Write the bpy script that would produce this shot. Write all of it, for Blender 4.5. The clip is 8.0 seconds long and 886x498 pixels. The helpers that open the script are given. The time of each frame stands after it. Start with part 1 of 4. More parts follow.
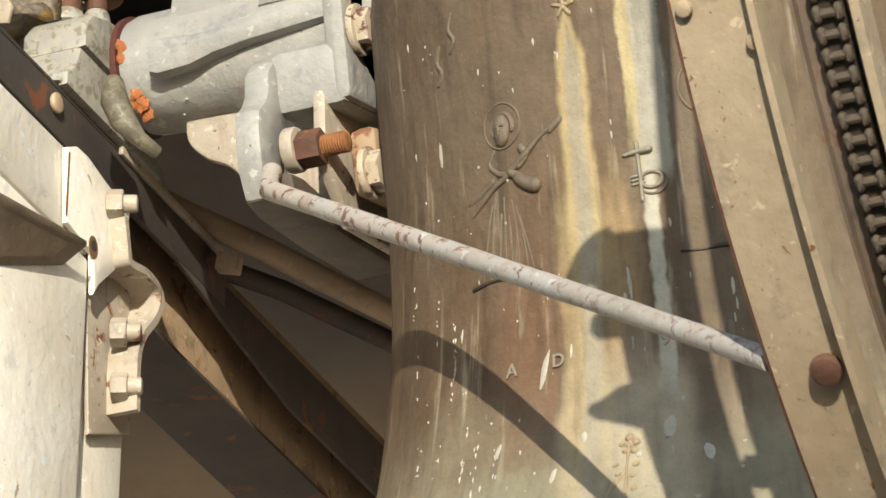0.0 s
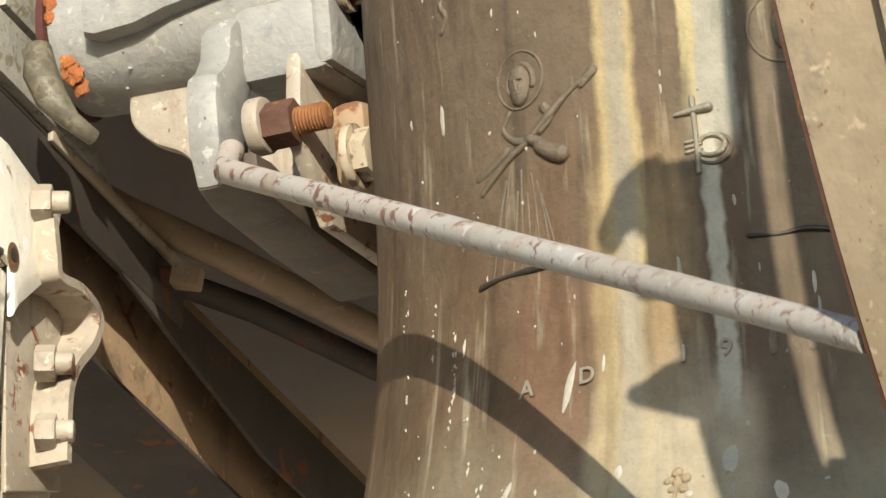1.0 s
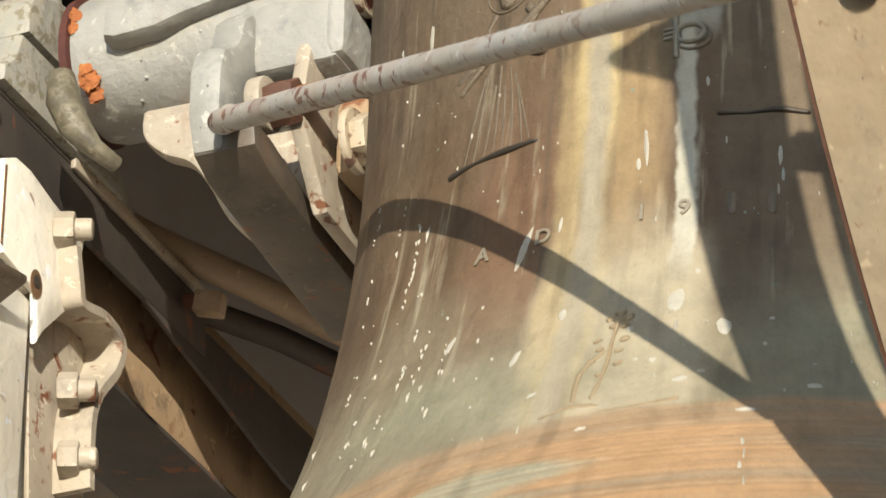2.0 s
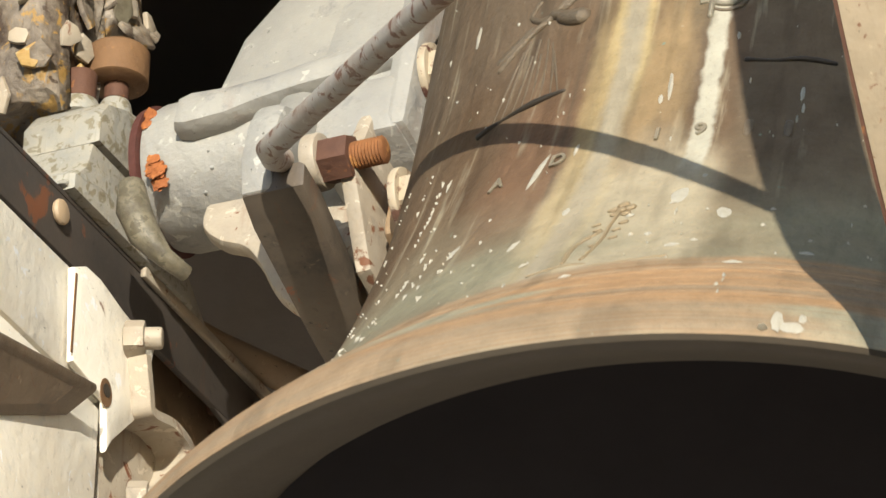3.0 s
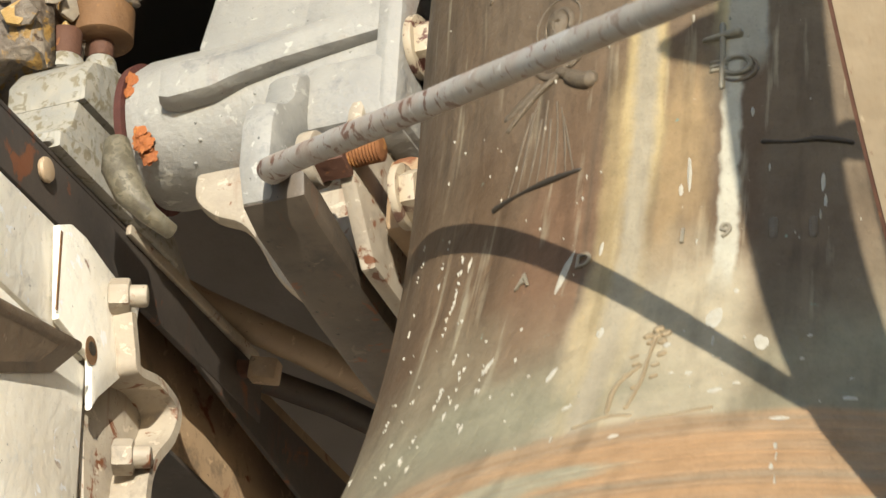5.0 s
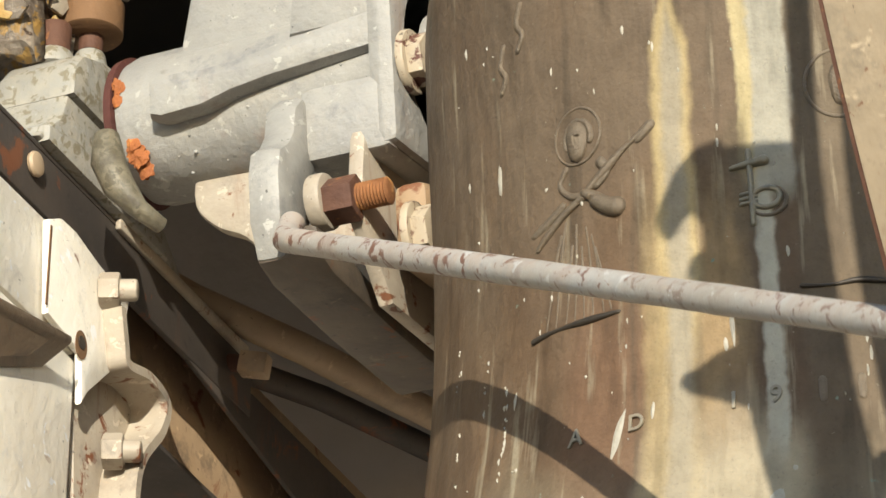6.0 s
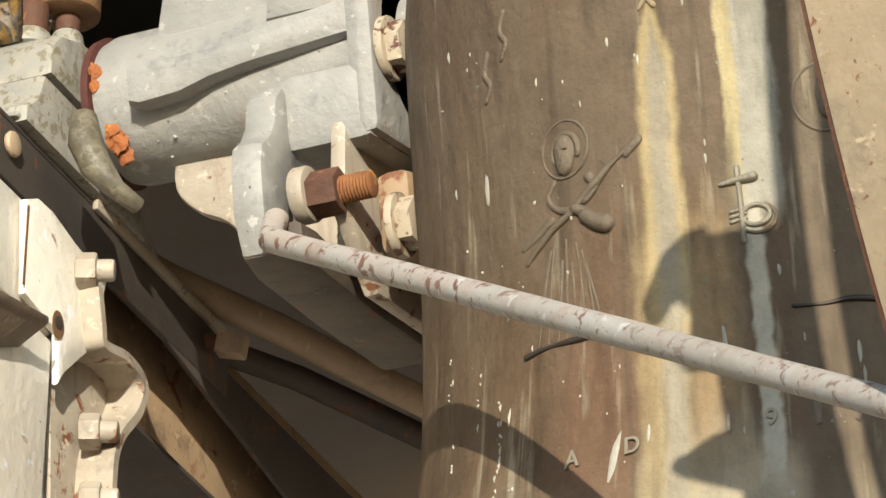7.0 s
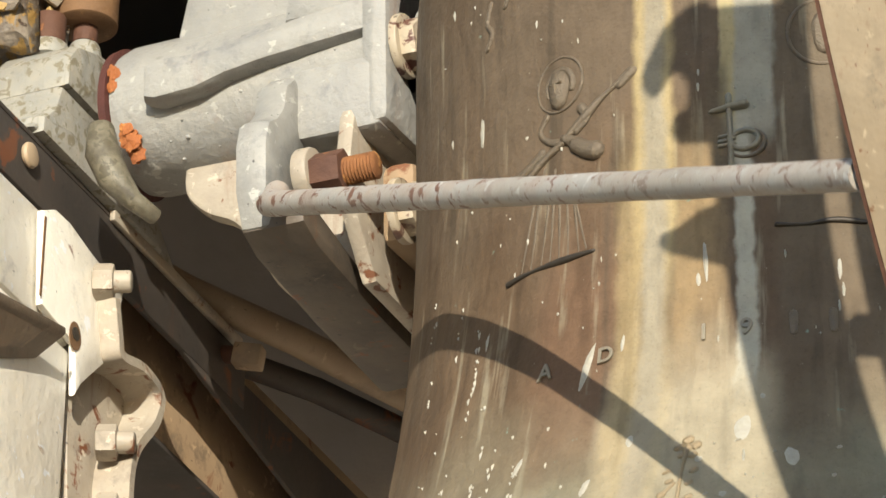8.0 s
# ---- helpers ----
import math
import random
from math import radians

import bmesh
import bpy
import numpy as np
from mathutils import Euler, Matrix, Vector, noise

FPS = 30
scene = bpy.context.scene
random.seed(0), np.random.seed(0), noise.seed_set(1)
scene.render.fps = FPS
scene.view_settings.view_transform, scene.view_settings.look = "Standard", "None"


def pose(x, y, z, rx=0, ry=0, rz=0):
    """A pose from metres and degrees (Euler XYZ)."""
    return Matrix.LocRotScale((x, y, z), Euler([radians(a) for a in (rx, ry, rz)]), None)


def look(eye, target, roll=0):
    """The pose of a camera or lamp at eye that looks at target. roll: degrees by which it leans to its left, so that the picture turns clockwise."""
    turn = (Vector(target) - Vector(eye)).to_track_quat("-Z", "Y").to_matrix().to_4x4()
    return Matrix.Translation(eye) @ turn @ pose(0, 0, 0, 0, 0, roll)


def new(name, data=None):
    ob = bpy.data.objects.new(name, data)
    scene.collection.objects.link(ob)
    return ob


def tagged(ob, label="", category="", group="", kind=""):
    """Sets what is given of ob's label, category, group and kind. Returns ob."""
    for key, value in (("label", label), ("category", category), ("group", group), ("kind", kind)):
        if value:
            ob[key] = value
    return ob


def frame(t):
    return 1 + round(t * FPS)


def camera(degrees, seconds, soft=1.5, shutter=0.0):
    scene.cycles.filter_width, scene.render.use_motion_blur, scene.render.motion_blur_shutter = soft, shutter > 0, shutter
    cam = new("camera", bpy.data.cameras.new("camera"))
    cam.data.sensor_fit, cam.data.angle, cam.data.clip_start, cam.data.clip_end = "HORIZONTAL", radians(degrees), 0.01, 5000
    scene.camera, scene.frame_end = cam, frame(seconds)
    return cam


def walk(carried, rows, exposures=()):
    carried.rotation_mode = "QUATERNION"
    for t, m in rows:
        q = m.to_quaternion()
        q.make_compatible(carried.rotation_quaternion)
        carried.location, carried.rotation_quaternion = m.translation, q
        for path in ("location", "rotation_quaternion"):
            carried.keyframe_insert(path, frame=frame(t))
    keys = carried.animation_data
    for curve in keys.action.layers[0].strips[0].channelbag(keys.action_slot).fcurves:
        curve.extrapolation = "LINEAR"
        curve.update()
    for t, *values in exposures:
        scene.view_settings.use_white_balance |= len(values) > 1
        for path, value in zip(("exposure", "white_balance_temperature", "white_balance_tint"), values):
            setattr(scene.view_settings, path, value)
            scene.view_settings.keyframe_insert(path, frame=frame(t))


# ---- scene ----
# ---------- camera ----------
cam = camera(10.0, 8.0, soft=1.5, shutter=0.3)
CAMERA_ROWS = [
    (0.0, look((1.6915, -4.4611, -2.9883), (0.0988, -0.8544, -0.8191), 0.700)),
    (0.1, look((1.6402, -4.3444, -2.9183), (0.0468, -0.7383, -0.7486), 0.784)),
    (0.2, look((1.5520, -4.1453, -2.7980), (-0.0409, -0.5377, -0.6305), 0.765)),
    (0.3, look((1.4969, -4.0225, -2.7235), (-0.0909, -0.4110, -0.5589), 0.639)),
    (0.4, look((1.4118, -3.8294, -2.6076), (-0.1740, -0.2165, -0.4438), 0.712)),
    (0.5, look((1.3530, -3.6952, -2.5273), (-0.2351, -0.0837, -0.3629), 0.569)),
    (0.7, look((1.2890, -3.5500, -2.4405), (-0.3100, 0.0520, -0.2640), 0.75)),
    (1.0, look((1.2823, -3.5345, -2.4310), (-0.3160, 0.0649, -0.2539), 0.826)),
    (1.5, look((1.2823, -3.5345, -2.4310), (-0.3247, 0.0516, -0.2384), 1.026)),
    (1.7, look((1.2823, -3.5345, -2.4310), (-0.3221, 0.0549, -0.2419), 0.934)),
    (2.8, look((1.2823, -3.5345, -2.4310), (-0.3663, -0.0146, -0.1634), 1.407)),
    (3.0, look((1.2823, -3.5345, -2.4310), (-0.3682, -0.0240, -0.1502), 1.460)),
    (3.5, look((1.2823, -3.5345, -2.4310), (-0.3570, -0.0175, -0.1521), 1.587)),
    (4.0, look((1.2823, -3.5345, -2.4310), (-0.3548, -0.0089, -0.1638), 1.309)),
    (4.5, look((1.2823, -3.5345, -2.4310), (-0.3508, 0.0050, -0.1826), 1.145)),
    (5.0, look((1.2823, -3.5345, -2.4310), (-0.3635, -0.0011, -0.1823), 1.352)),
    (5.2, look((1.2823, -3.5345, -2.4310), (-0.3620, -0.0016, -0.1805), 1.285)),
    (6.3, look((1.2823, -3.5345, -2.4310), (-0.3497, 0.0149, -0.1975), 1.195)),
    (6.5, look((1.2823, -3.5345, -2.4310), (-0.3399, 0.0242, -0.2051), 1.090)),
    (7.0, look((1.2823, -3.5345, -2.4310), (-0.3410, 0.0214, -0.2014), 1.140)),
    (7.5, look((1.2823, -3.5345, -2.4310), (-0.3434, 0.0226, -0.2051), 1.142)),
    (8.0, look((1.2823, -3.5345, -2.4310), (-0.3528, 0.0105, -0.1928), 1.327)),
]
walk(cam, CAMERA_ROWS)

# ---------- light ----------
SUN_AZ, SUN_EL = radians(21.5), radians(9.8)      # azimuth from -Y towards +X
sun_dir = Vector((math.cos(SUN_EL) * math.sin(SUN_AZ), -math.cos(SUN_EL) * math.cos(SUN_AZ), math.sin(SUN_EL)))
world = bpy.data.worlds.new("sky")
scene.world = world
world.use_nodes = True
wn = world.node_tree.nodes
sky = wn.new("ShaderNodeTexSky")
sky.sky_type, sky.sun_disc = "NISHITA", False
sky.sun_elevation, sky.sun_rotation = radians(16.0), math.pi - SUN_AZ
sky.air_density, sky.dust_density, sky.ozone_density = 1.0, 0.3, 2.0
world.node_tree.links.new(sky.outputs[0], wn["Background"].inputs[0])
wn["Background"].inputs[1].default_value = 0.15
sun = new("sun", bpy.data.lights.new("sun", "SUN"))
sun.data.energy, sun.data.angle, sun.data.color = 3.5, radians(0.5), (1.0, 0.935, 0.79)
sun.matrix_world = look(sun_dir * 12, (0, 0, 0))
scene.view_settings.exposure = 0.87


# ---------- materials ----------
def nodes_of(name):
    m = bpy.data.materials.new(name)
    m.use_nodes = True
    nt = m.node_tree
    b = nt.nodes["Principled BSDF"]
    return m, nt, b


def noise_node(nt, scale, detail=6.0, rough=0.6, stretch=(1, 1, 1), coords="Object", distort=0.0):
    tc = nt.nodes.new("ShaderNodeTexCoord")
    mp = nt.nodes.new("ShaderNodeMapping")
    mp.inputs["Scale"].default_value = stretch
    n = nt.nodes.new("ShaderNodeTexNoise")
    n.inputs["Scale"].default_value, n.inputs["Detail"].default_value = scale, detail
    n.inputs["Roughness"].default_value, n.inputs["Distortion"].default_value = rough, distort
    nt.links.new(tc.outputs[coords], mp.inputs[0])
    nt.links.new(mp.outputs[0], n.inputs["Vector"])
    return n.outputs["Fac"]


def ramp(nt, fac, stops):
    r = nt.nodes.new("ShaderNodeValToRGB")
    e = r.color_ramp.elements
    while len(e) < len(stops):
        e.new(0.5)
    for k, (at, col) in enumerate(stops):
        e[k].position, e[k].color = at, (*col, 1) if len(col) == 3 else col
    nt.links.new(fac, r.inputs[0])
    return r.outputs[0]


def mix(nt, fac, a, b):
    m = nt.nodes.new("ShaderNodeMix")
    m.data_type = "RGBA"
    for sock, v in ((m.inputs[0], fac), (m.inputs[6], a), (m.inputs[7], b)):
        if hasattr(v, "links"):
            nt.links.new(v, sock)
        else:
            sock.default_value = v if isinstance(v, float) else (*v, 1)
    return m.outputs[2]


def bump(nt, b, height, strength, distance):
    n = nt.nodes.new("ShaderNodeBump")
    n.inputs["Strength"].default_value, n.inputs["Distance"].default_value = strength, distance
    nt.links.new(height, n.inputs["Height"])
    nt.links.new(n.outputs[0], b.inputs["Normal"])


def mask(nt, scale, low, high, **kw):
    return ramp(nt, noise_node(nt, scale, **kw), [(low, (0, 0, 0)), (high, (1, 1, 1))])


def painted(name, base, second, rust=(0.17, 0.06, 0.025), rust_from=0.66, rough=0.55, scale=9.0, grain=90.0, relief=0.0012, run_down=1.0):
    m, nt, b = nodes_of(name)
    c = mix(nt, mask(nt, scale, 0.35, 0.7), base, second)
    c = mix(nt, mask(nt, scale * 2.3, rust_from, rust_from + 0.05, detail=8.0, distort=0.6), c, rust)
    c = mix(nt, mask(nt, grain, 0.62, 0.75), c, tuple(v * 0.7 for v in base))
    runs = mask(nt, scale * 3.5, 0.6, 0.78, stretch=(1, 1, 0.12))
    fade = nt.nodes.new("ShaderNodeMath")
    fade.operation = "MULTIPLY"
    nt.links.new(runs, fade.inputs[0])
    fade.inputs[1].default_value = run_down
    c = mix(nt, fade.outputs[0], c, tuple(0.45 * v + 0.55 * w for v, w in zip(base, rust)))
    c = mix(nt, mask(nt, 3.0, 0.5, 0.75), c, tuple(v * w for v, w in zip(base, (0.82, 0.76, 0.68))))
    c = mix(nt, mask(nt, 17.0, 0.56, 0.66, detail=9.0, rough=0.7), c, tuple(v * w for v, w in zip(second, (0.8, 0.82, 0.86))))
    c = mix(nt, mask(nt, 55.0, 0.63, 0.67, detail=4.0, distort=0.4), c, tuple(min(0.85, v * 1.25) for v in base))
    c = mix(nt, mask(nt, 140.0, 0.7, 0.74, detail=3.0), c, tuple(v * 0.4 for v in second))
    nt.links.new(c, b.inputs["Base Color"])
    b.inputs["Roughness"].default_value = rough
    both = nt.nodes.new("ShaderNodeMath")
    both.operation = "ADD"
    nt.links.new(noise_node(nt, grain * 0.8, detail=8.0), both.inputs[0])
    nt.links.new(noise_node(nt, grain * 0.22, detail=4.0), both.inputs[1])
    bump(nt, b, both.outputs[0], 0.7, relief)
    return m


def rusty(name, dark=(0.06, 0.026, 0.018), light=(0.16, 0.075, 0.045), orange=(0.3, 0.12, 0.04), orange_from=0.6):
    m, nt, b = nodes_of(name)
    c = mix(nt, noise_node(nt, 40.0, 8.0), dark, light)
    c = mix(nt, mask(nt, 70.0, orange_from, orange_from + 0.1), c, orange)
    nt.links.new(c, b.inputs["Base Color"])
    b.inputs["Roughness"].default_value, b.inputs["Metallic"].default_value = 0.75, 0.15
    bump(nt, b, noise_node(nt, 120.0, 8.0), 0.8, 0.002)
    return m


PALE = painted("pale_grey_paint", (0.34, 0.328, 0.3), (0.25, 0.245, 0.235), rust_from=0.72, relief=0.0045, grain=60.0)
CREAM = painted("cream_paint", (0.85, 0.81, 0.72), (0.8, 0.74, 0.63), rust_from=0.655, relief=0.002)
RIM = painted("rust_flecked_cream_paint", (0.38, 0.3, 0.205), (0.31, 0.245, 0.165), rust_from=0.645, scale=38.0)
ZINC = painted("weathered_zinc", (0.33, 0.32, 0.295), (0.23, 0.225, 0.21), rust=(0.12, 0.1, 0.09), rust_from=0.66, scale=24.0, relief=0.002)
# girder paint is darkened to hold the shade lying on these members
SHADED_GIRDER = painted("shaded_girder_paint", (0.045, 0.038, 0.034), (0.08, 0.062, 0.05), rust_from=0.6, rough=0.7)
TAN = painted("tan_girder_paint", (0.36, 0.25, 0.15), (0.24, 0.165, 0.1), rust_from=0.6, rough=0.7)
RUST = rusty("brown_rust")
BRIGHT_RUST = rusty("orange_rust", (0.2, 0.06, 0.02), (0.42, 0.14, 0.035), (0.55, 0.22, 0.06), 0.55)


def bronze():
    m, nt, b = nodes_of("weathered_bronze")
    tc = nt.nodes.new("ShaderNodeTexCoord")
    uv = tc.outputs["UV"]
    sep = nt.nodes.new("ShaderNodeSeparateXYZ")
    nt.links.new(uv, sep.inputs[0])

    def calc(op, a, c, d=None):
        n = nt.nodes.new("ShaderNodeMath")
        n.operation = op
        for sock, v in zip(n.inputs, (a, c, d)):
            if v is None:
                continue
            if hasattr(v, "links"):
                nt.links.new(v, sock)
            else:
                sock.default_value = v
        return n.outputs[0]

    def streak(su, sv, detail=5.0, off=0.0, distort=0.0):
        mp = nt.nodes.new("ShaderNodeMapping")
        mp.inputs["Scale"].default_value = (su, sv, 1)
        mp.inputs["Location"].default_value = (off, off * 0.37, 0)
        n = nt.nodes.new("ShaderNodeTexNoise")
        n.inputs["Scale"].default_value, n.inputs["Detail"].default_value = 1.0, detail
        n.inputs["Distortion"].default_value = distort
        nt.links.new(uv, mp.inputs[0])
        nt.links.new(mp.outputs[0], n.inputs["Vector"])
        return n.outputs["Fac"]

    def step(fac, lo, hi):
        return ramp(nt, fac, [(lo, (0, 0, 0)), (hi, (1, 1, 1))])

    def edge(x, lo, hi):
        n = nt.nodes.new("ShaderNodeMapRange")
        n.interpolation_type = "SMOOTHSTEP"
        nt.links.new(x, n.inputs[0])
        n.inputs[1].default_value, n.inputs[2].default_value = lo, hi
        return n.outputs[0]

    # azimuth in degrees and depth below the crown in metres, both frayed a little
    fray = calc("ADD", calc("MULTIPLY_ADD", streak(28, 7, 8.0, 2.0), 3.6, -1.8), calc("MULTIPLY_ADD", streak(170, 60, 4.0, 6.0), 1.2, -0.6))
    az = calc("MULTIPLY_ADD", sep.outputs[0], 360.0, fray)
    deep = calc("ADD", sep.outputs[1], calc("MULTIPLY_ADD", streak(60, 9, 7.0, 8.0), 0.09, -0.045))

    def zone(a0, a1, v0, v1, sa=0.4, sv=0.02):
        """A stain between two azimuths and two depths."""
        across = calc("MULTIPLY", edge(az, a0 - sa, a0 + sa), calc("SUBTRACT", 1.0, edge(az, a1 - sa, a1 + sa)))
        down = calc("MULTIPLY", edge(deep, v0 - sv, v0 + sv), calc("SUBTRACT", 1.0, edge(deep, v1 - sv, v1 + sv)))
        return calc("MULTIPLY", across, down)

    def wedge(az0, half, top, slope, soft=0.5):
        """A run that starts as a point at a depth and widens to its half width."""
        wide = calc("MINIMUM", calc("MULTIPLY", calc("SUBTRACT", sep.outputs[1], top), slope), half)
        d = calc("SUBTRACT", wide, calc("ABSOLUTE", calc("SUBTRACT", az, az0), 0.0))
        return edge(d, -soft, soft)

    # brown skin with finer streaks and a redder stretch
    c = mix(nt, step(streak(34, 3), 0.32, 0.68), (0.104, 0.067, 0.041), (0.168, 0.112, 0.069))
    c = mix(nt, step(streak(11, 2.4, 6.0, 3.0), 0.45, 0.62), c, (0.142, 0.104, 0.07))
    c = mix(nt, calc("MULTIPLY", zone(186.5, 199.0, 0.40, 0.62, 2.5, 0.06), 0.55), c, (0.2, 0.115, 0.07))
    c = mix(nt, calc("MULTIPLY", zone(120.0, 166.5, 0.0, 0.9, 1.6, 0.05), 0.6), c, (0.15, 0.118, 0.08))
    c = mix(nt, step(streak(150, 6, 5.0, 7.0), 0.6, 0.7), c, (0.29, 0.24, 0.165))
    c = mix(nt, step(streak(70, 2.5, 5.0, 15.0), 0.58, 0.7), c, (0.088, 0.066, 0.045))
    # ochre stretch between the runs
    c = mix(nt, calc("MULTIPLY", zone(172.8, 179.6, 0.31, 0.535, 0.6, 0.03), step(streak(60, 5, 6.0, 11.0), 0.3, 0.6)), c, (0.28, 0.195, 0.105))
    # pale bloom low on the waist, greener towards the sound bow
    low = calc("ADD", sep.outputs[1], calc("MULTIPLY_ADD", streak(16, 5, 6.0, 5.0), 0.22, -0.11))
    c = mix(nt, calc("MULTIPLY", step(low, 0.53, 0.64), 0.75), c, (0.25, 0.215, 0.145))
    c = mix(nt, calc("MULTIPLY", zone(167.0, 187.5, 0.525, 0.75, 1.8, 0.04), 0.9), c, (0.37, 0.315, 0.22))
    c = mix(nt, calc("MULTIPLY", zone(140.0, 215.0, 0.625, 0.75, 6.0, 0.03), step(streak(14, 12, 6.0, 13.0), 0.38, 0.6)), c, (0.225, 0.205, 0.14))
    # run under the star: yellow borders, grey heart
    c = mix(nt, calc("MULTIPLY", wedge(182.4, 2.7, 0.13, 55.0, 0.8), calc("SUBTRACT", 1.0, calc("MULTIPLY", edge(deep, 0.36, 0.5), 0.75))), c, (0.39, 0.3, 0.155))
    c = mix(nt, wedge(182.3, 1.5, 0.15, 40.0, 0.9), c, (0.31, 0.265, 0.19))
    c = mix(nt, calc("MULTIPLY", zone(184.0, 187.4, 0.33, 0.62, 1.0, 0.08), 0.6), c, (0.36, 0.27, 0.14))
    # run through the cross: grey-white with a yellow border
    c = mix(nt, zone(166.2, 172.6, -0.1, 0.325, 0.5, 0.02), c, (0.32, 0.295, 0.235))
    c = mix(nt, zone(171.0, 172.9, -0.1, 0.30, 0.4, 0.03), c, (0.41, 0.335, 0.185))
    c = mix(nt, zone(169.3, 171.9, 0.31, 0.56, 0.4, 0.03), c, (0.42, 0.39, 0.31))
    c = mix(nt, calc("MULTIPLY", zone(171.6, 174.6, 0.265, 0.37, 0.8, 0.02), 0.75), c, (0.13, 0.1, 0.065))
    # turned band over the lip: bare orange-brown with pale patches
    bandc = mix(nt, step(streak(7, 30, 7.0, 9.0), 0.4, 0.62), (0.35, 0.215, 0.115), (0.27, 0.2, 0.13))
    bandc = mix(nt, step(streak(10, 14, 7.0, 12.0), 0.56, 0.64), bandc, (0.29, 0.26, 0.18))
    bandc = mix(nt, step(streak(5, 420, 4.0, 21.0), 0.55, 0.68), bandc, (0.25, 0.155, 0.085))
    c = mix(nt, edge(calc("ADD", sep.outputs[1], calc("MULTIPLY_ADD", streak(40, 4, 5.0, 17.0), 0.02, -0.01)), 0.708, 0.722), c, bandc)
    c = mix(nt, calc("MULTIPLY", step(low, 0.84, 1.0), 0.7), c, (0.33, 0.29, 0.215))
    # fine pale specks
    c = mix(nt, mask(nt, 240.0, 0.72, 0.76, detail=3.0), c, (0.34, 0.3, 0.22))
    # verdigris specks
    c = mix(nt, mask(nt, 60.0, 0.7, 0.74), c, (0.2, 0.25, 0.19))
    # mottled grime, pits and a fine grain over everything
    dull = nt.nodes.new("ShaderNodeHueSaturation")
    dull.inputs["Value"].default_value = 0.72
    nt.links.new(c, dull.inputs["Color"])
    c = mix(nt, calc("MULTIPLY", mask(nt, 32.0, 0.4, 0.66, detail=9.0, rough=0.7), 0.75), c, dull.outputs[0])
    deepc = nt.nodes.new("ShaderNodeHueSaturation")
    deepc.inputs["Value"].default_value = 0.6
    nt.links.new(c, deepc.inputs["Color"])
    c = mix(nt, calc("MULTIPLY", mask(nt, 330.0, 0.58, 0.7, detail=4.0), 0.4), c, deepc.outputs[0])
    c = mix(nt, calc("MULTIPLY", step(streak(95, 7, 6.0, 31.0), 0.54, 0.66), 0.55), c, deepc.outputs[0])
    nt.links.new(c, b.inputs["Base Color"])
    b.inputs["Metallic"].default_value = 0.03
    b.inputs["Specular IOR Level"].default_value = 0.12
    nt.links.new(ramp(nt, streak(40, 10, 6.0, 1.0), [(0.3, (0.5, 0.5, 0.5)), (0.7, (0.8, 0.8, 0.8))]), b.inputs["Roughness"])
    add = calc("ADD", calc("MULTIPLY", noise_node(nt, 90.0, 9.0), 0.8), streak(90, 14, 8.0, 4.0))
    bump(nt, b, add, 0.75, 0.0035)
    return m


BRONZE = bronze()


# near-black base colour stands in for the shade inside the bell
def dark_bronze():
    m, nt, b = nodes_of("shaded_bronze")
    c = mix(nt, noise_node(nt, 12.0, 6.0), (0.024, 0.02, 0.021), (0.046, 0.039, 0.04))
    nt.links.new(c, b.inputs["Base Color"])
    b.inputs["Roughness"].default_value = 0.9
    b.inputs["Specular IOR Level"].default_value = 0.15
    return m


INNER_SHADE = dark_bronze()


def plaster():
    m, nt, b = nodes_of("stained_plaster")
    c = mix(nt, noise_node(nt, 1.6, 6.0, stretch=(3, 3, 0.6)), (0.5, 0.45, 0.39), (0.38, 0.33, 0.28))
    c = mix(nt, mask(nt, 9.0, 0.5, 0.7), c, (0.4, 0.35, 0.29))
    nt.links.new(c, b.inputs["Base Color"])
    b.inputs["Roughness"].default_value = 0.9
    bump(nt, b, noise_node(nt, 30.0, 8.0), 0.5, 0.004)
    return m


PLASTER = plaster()


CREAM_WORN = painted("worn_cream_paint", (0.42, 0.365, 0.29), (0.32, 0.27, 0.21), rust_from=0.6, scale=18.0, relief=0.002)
CHIPPED = painted("chipped_paint", (0.46, 0.39, 0.29), (0.4, 0.33, 0.24), rust=(0.11, 0.042, 0.03), rust_from=0.54, scale=26.0)
LICHEN = painted("lichened_grey_paint", (0.28, 0.275, 0.25), (0.36, 0.33, 0.27), rust=(0.2, 0.175, 0.12), rust_from=0.54, scale=40.0, relief=0.003)
MOSS = painted("mossy_flakes", (0.085, 0.072, 0.05), (0.2, 0.175, 0.12), rust=(0.1, 0.085, 0.055), rust_from=0.52, scale=45.0, relief=0.003)
FLAKING = painted("flaking_rust_crust", (0.05, 0.032, 0.022), (0.4, 0.34, 0.27), rust=(0.4, 0.24, 0.07), rust_from=0.55, scale=26.0, relief=0.006)
TAN_PIPE = painted("tan_pipe_paint", (0.42, 0.31, 0.2), (0.36, 0.26, 0.17), rust_from=0.68, scale=16.0)
GRIME = painted("brown_grime", (0.2, 0.15, 0.105), (0.13, 0.095, 0.065), rust_from=0.62, scale=22.0, relief=0.003)
# dark brown stands in for the shade on the brace leg
STRUT_SHADE = painted("shaded_strut_paint", (0.11, 0.085, 0.062), (0.07, 0.055, 0.042), rust_from=0.6, scale=20.0)
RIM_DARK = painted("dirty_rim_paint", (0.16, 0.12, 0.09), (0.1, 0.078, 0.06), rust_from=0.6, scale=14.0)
ZINC_RUST = painted("rust_flecked_zinc", (0.37, 0.355, 0.33), (0.36, 0.29, 0.24), rust=(0.16, 0.08, 0.055), rust_from=0.56, scale=34.0, run_down=0.0, relief=0.002)
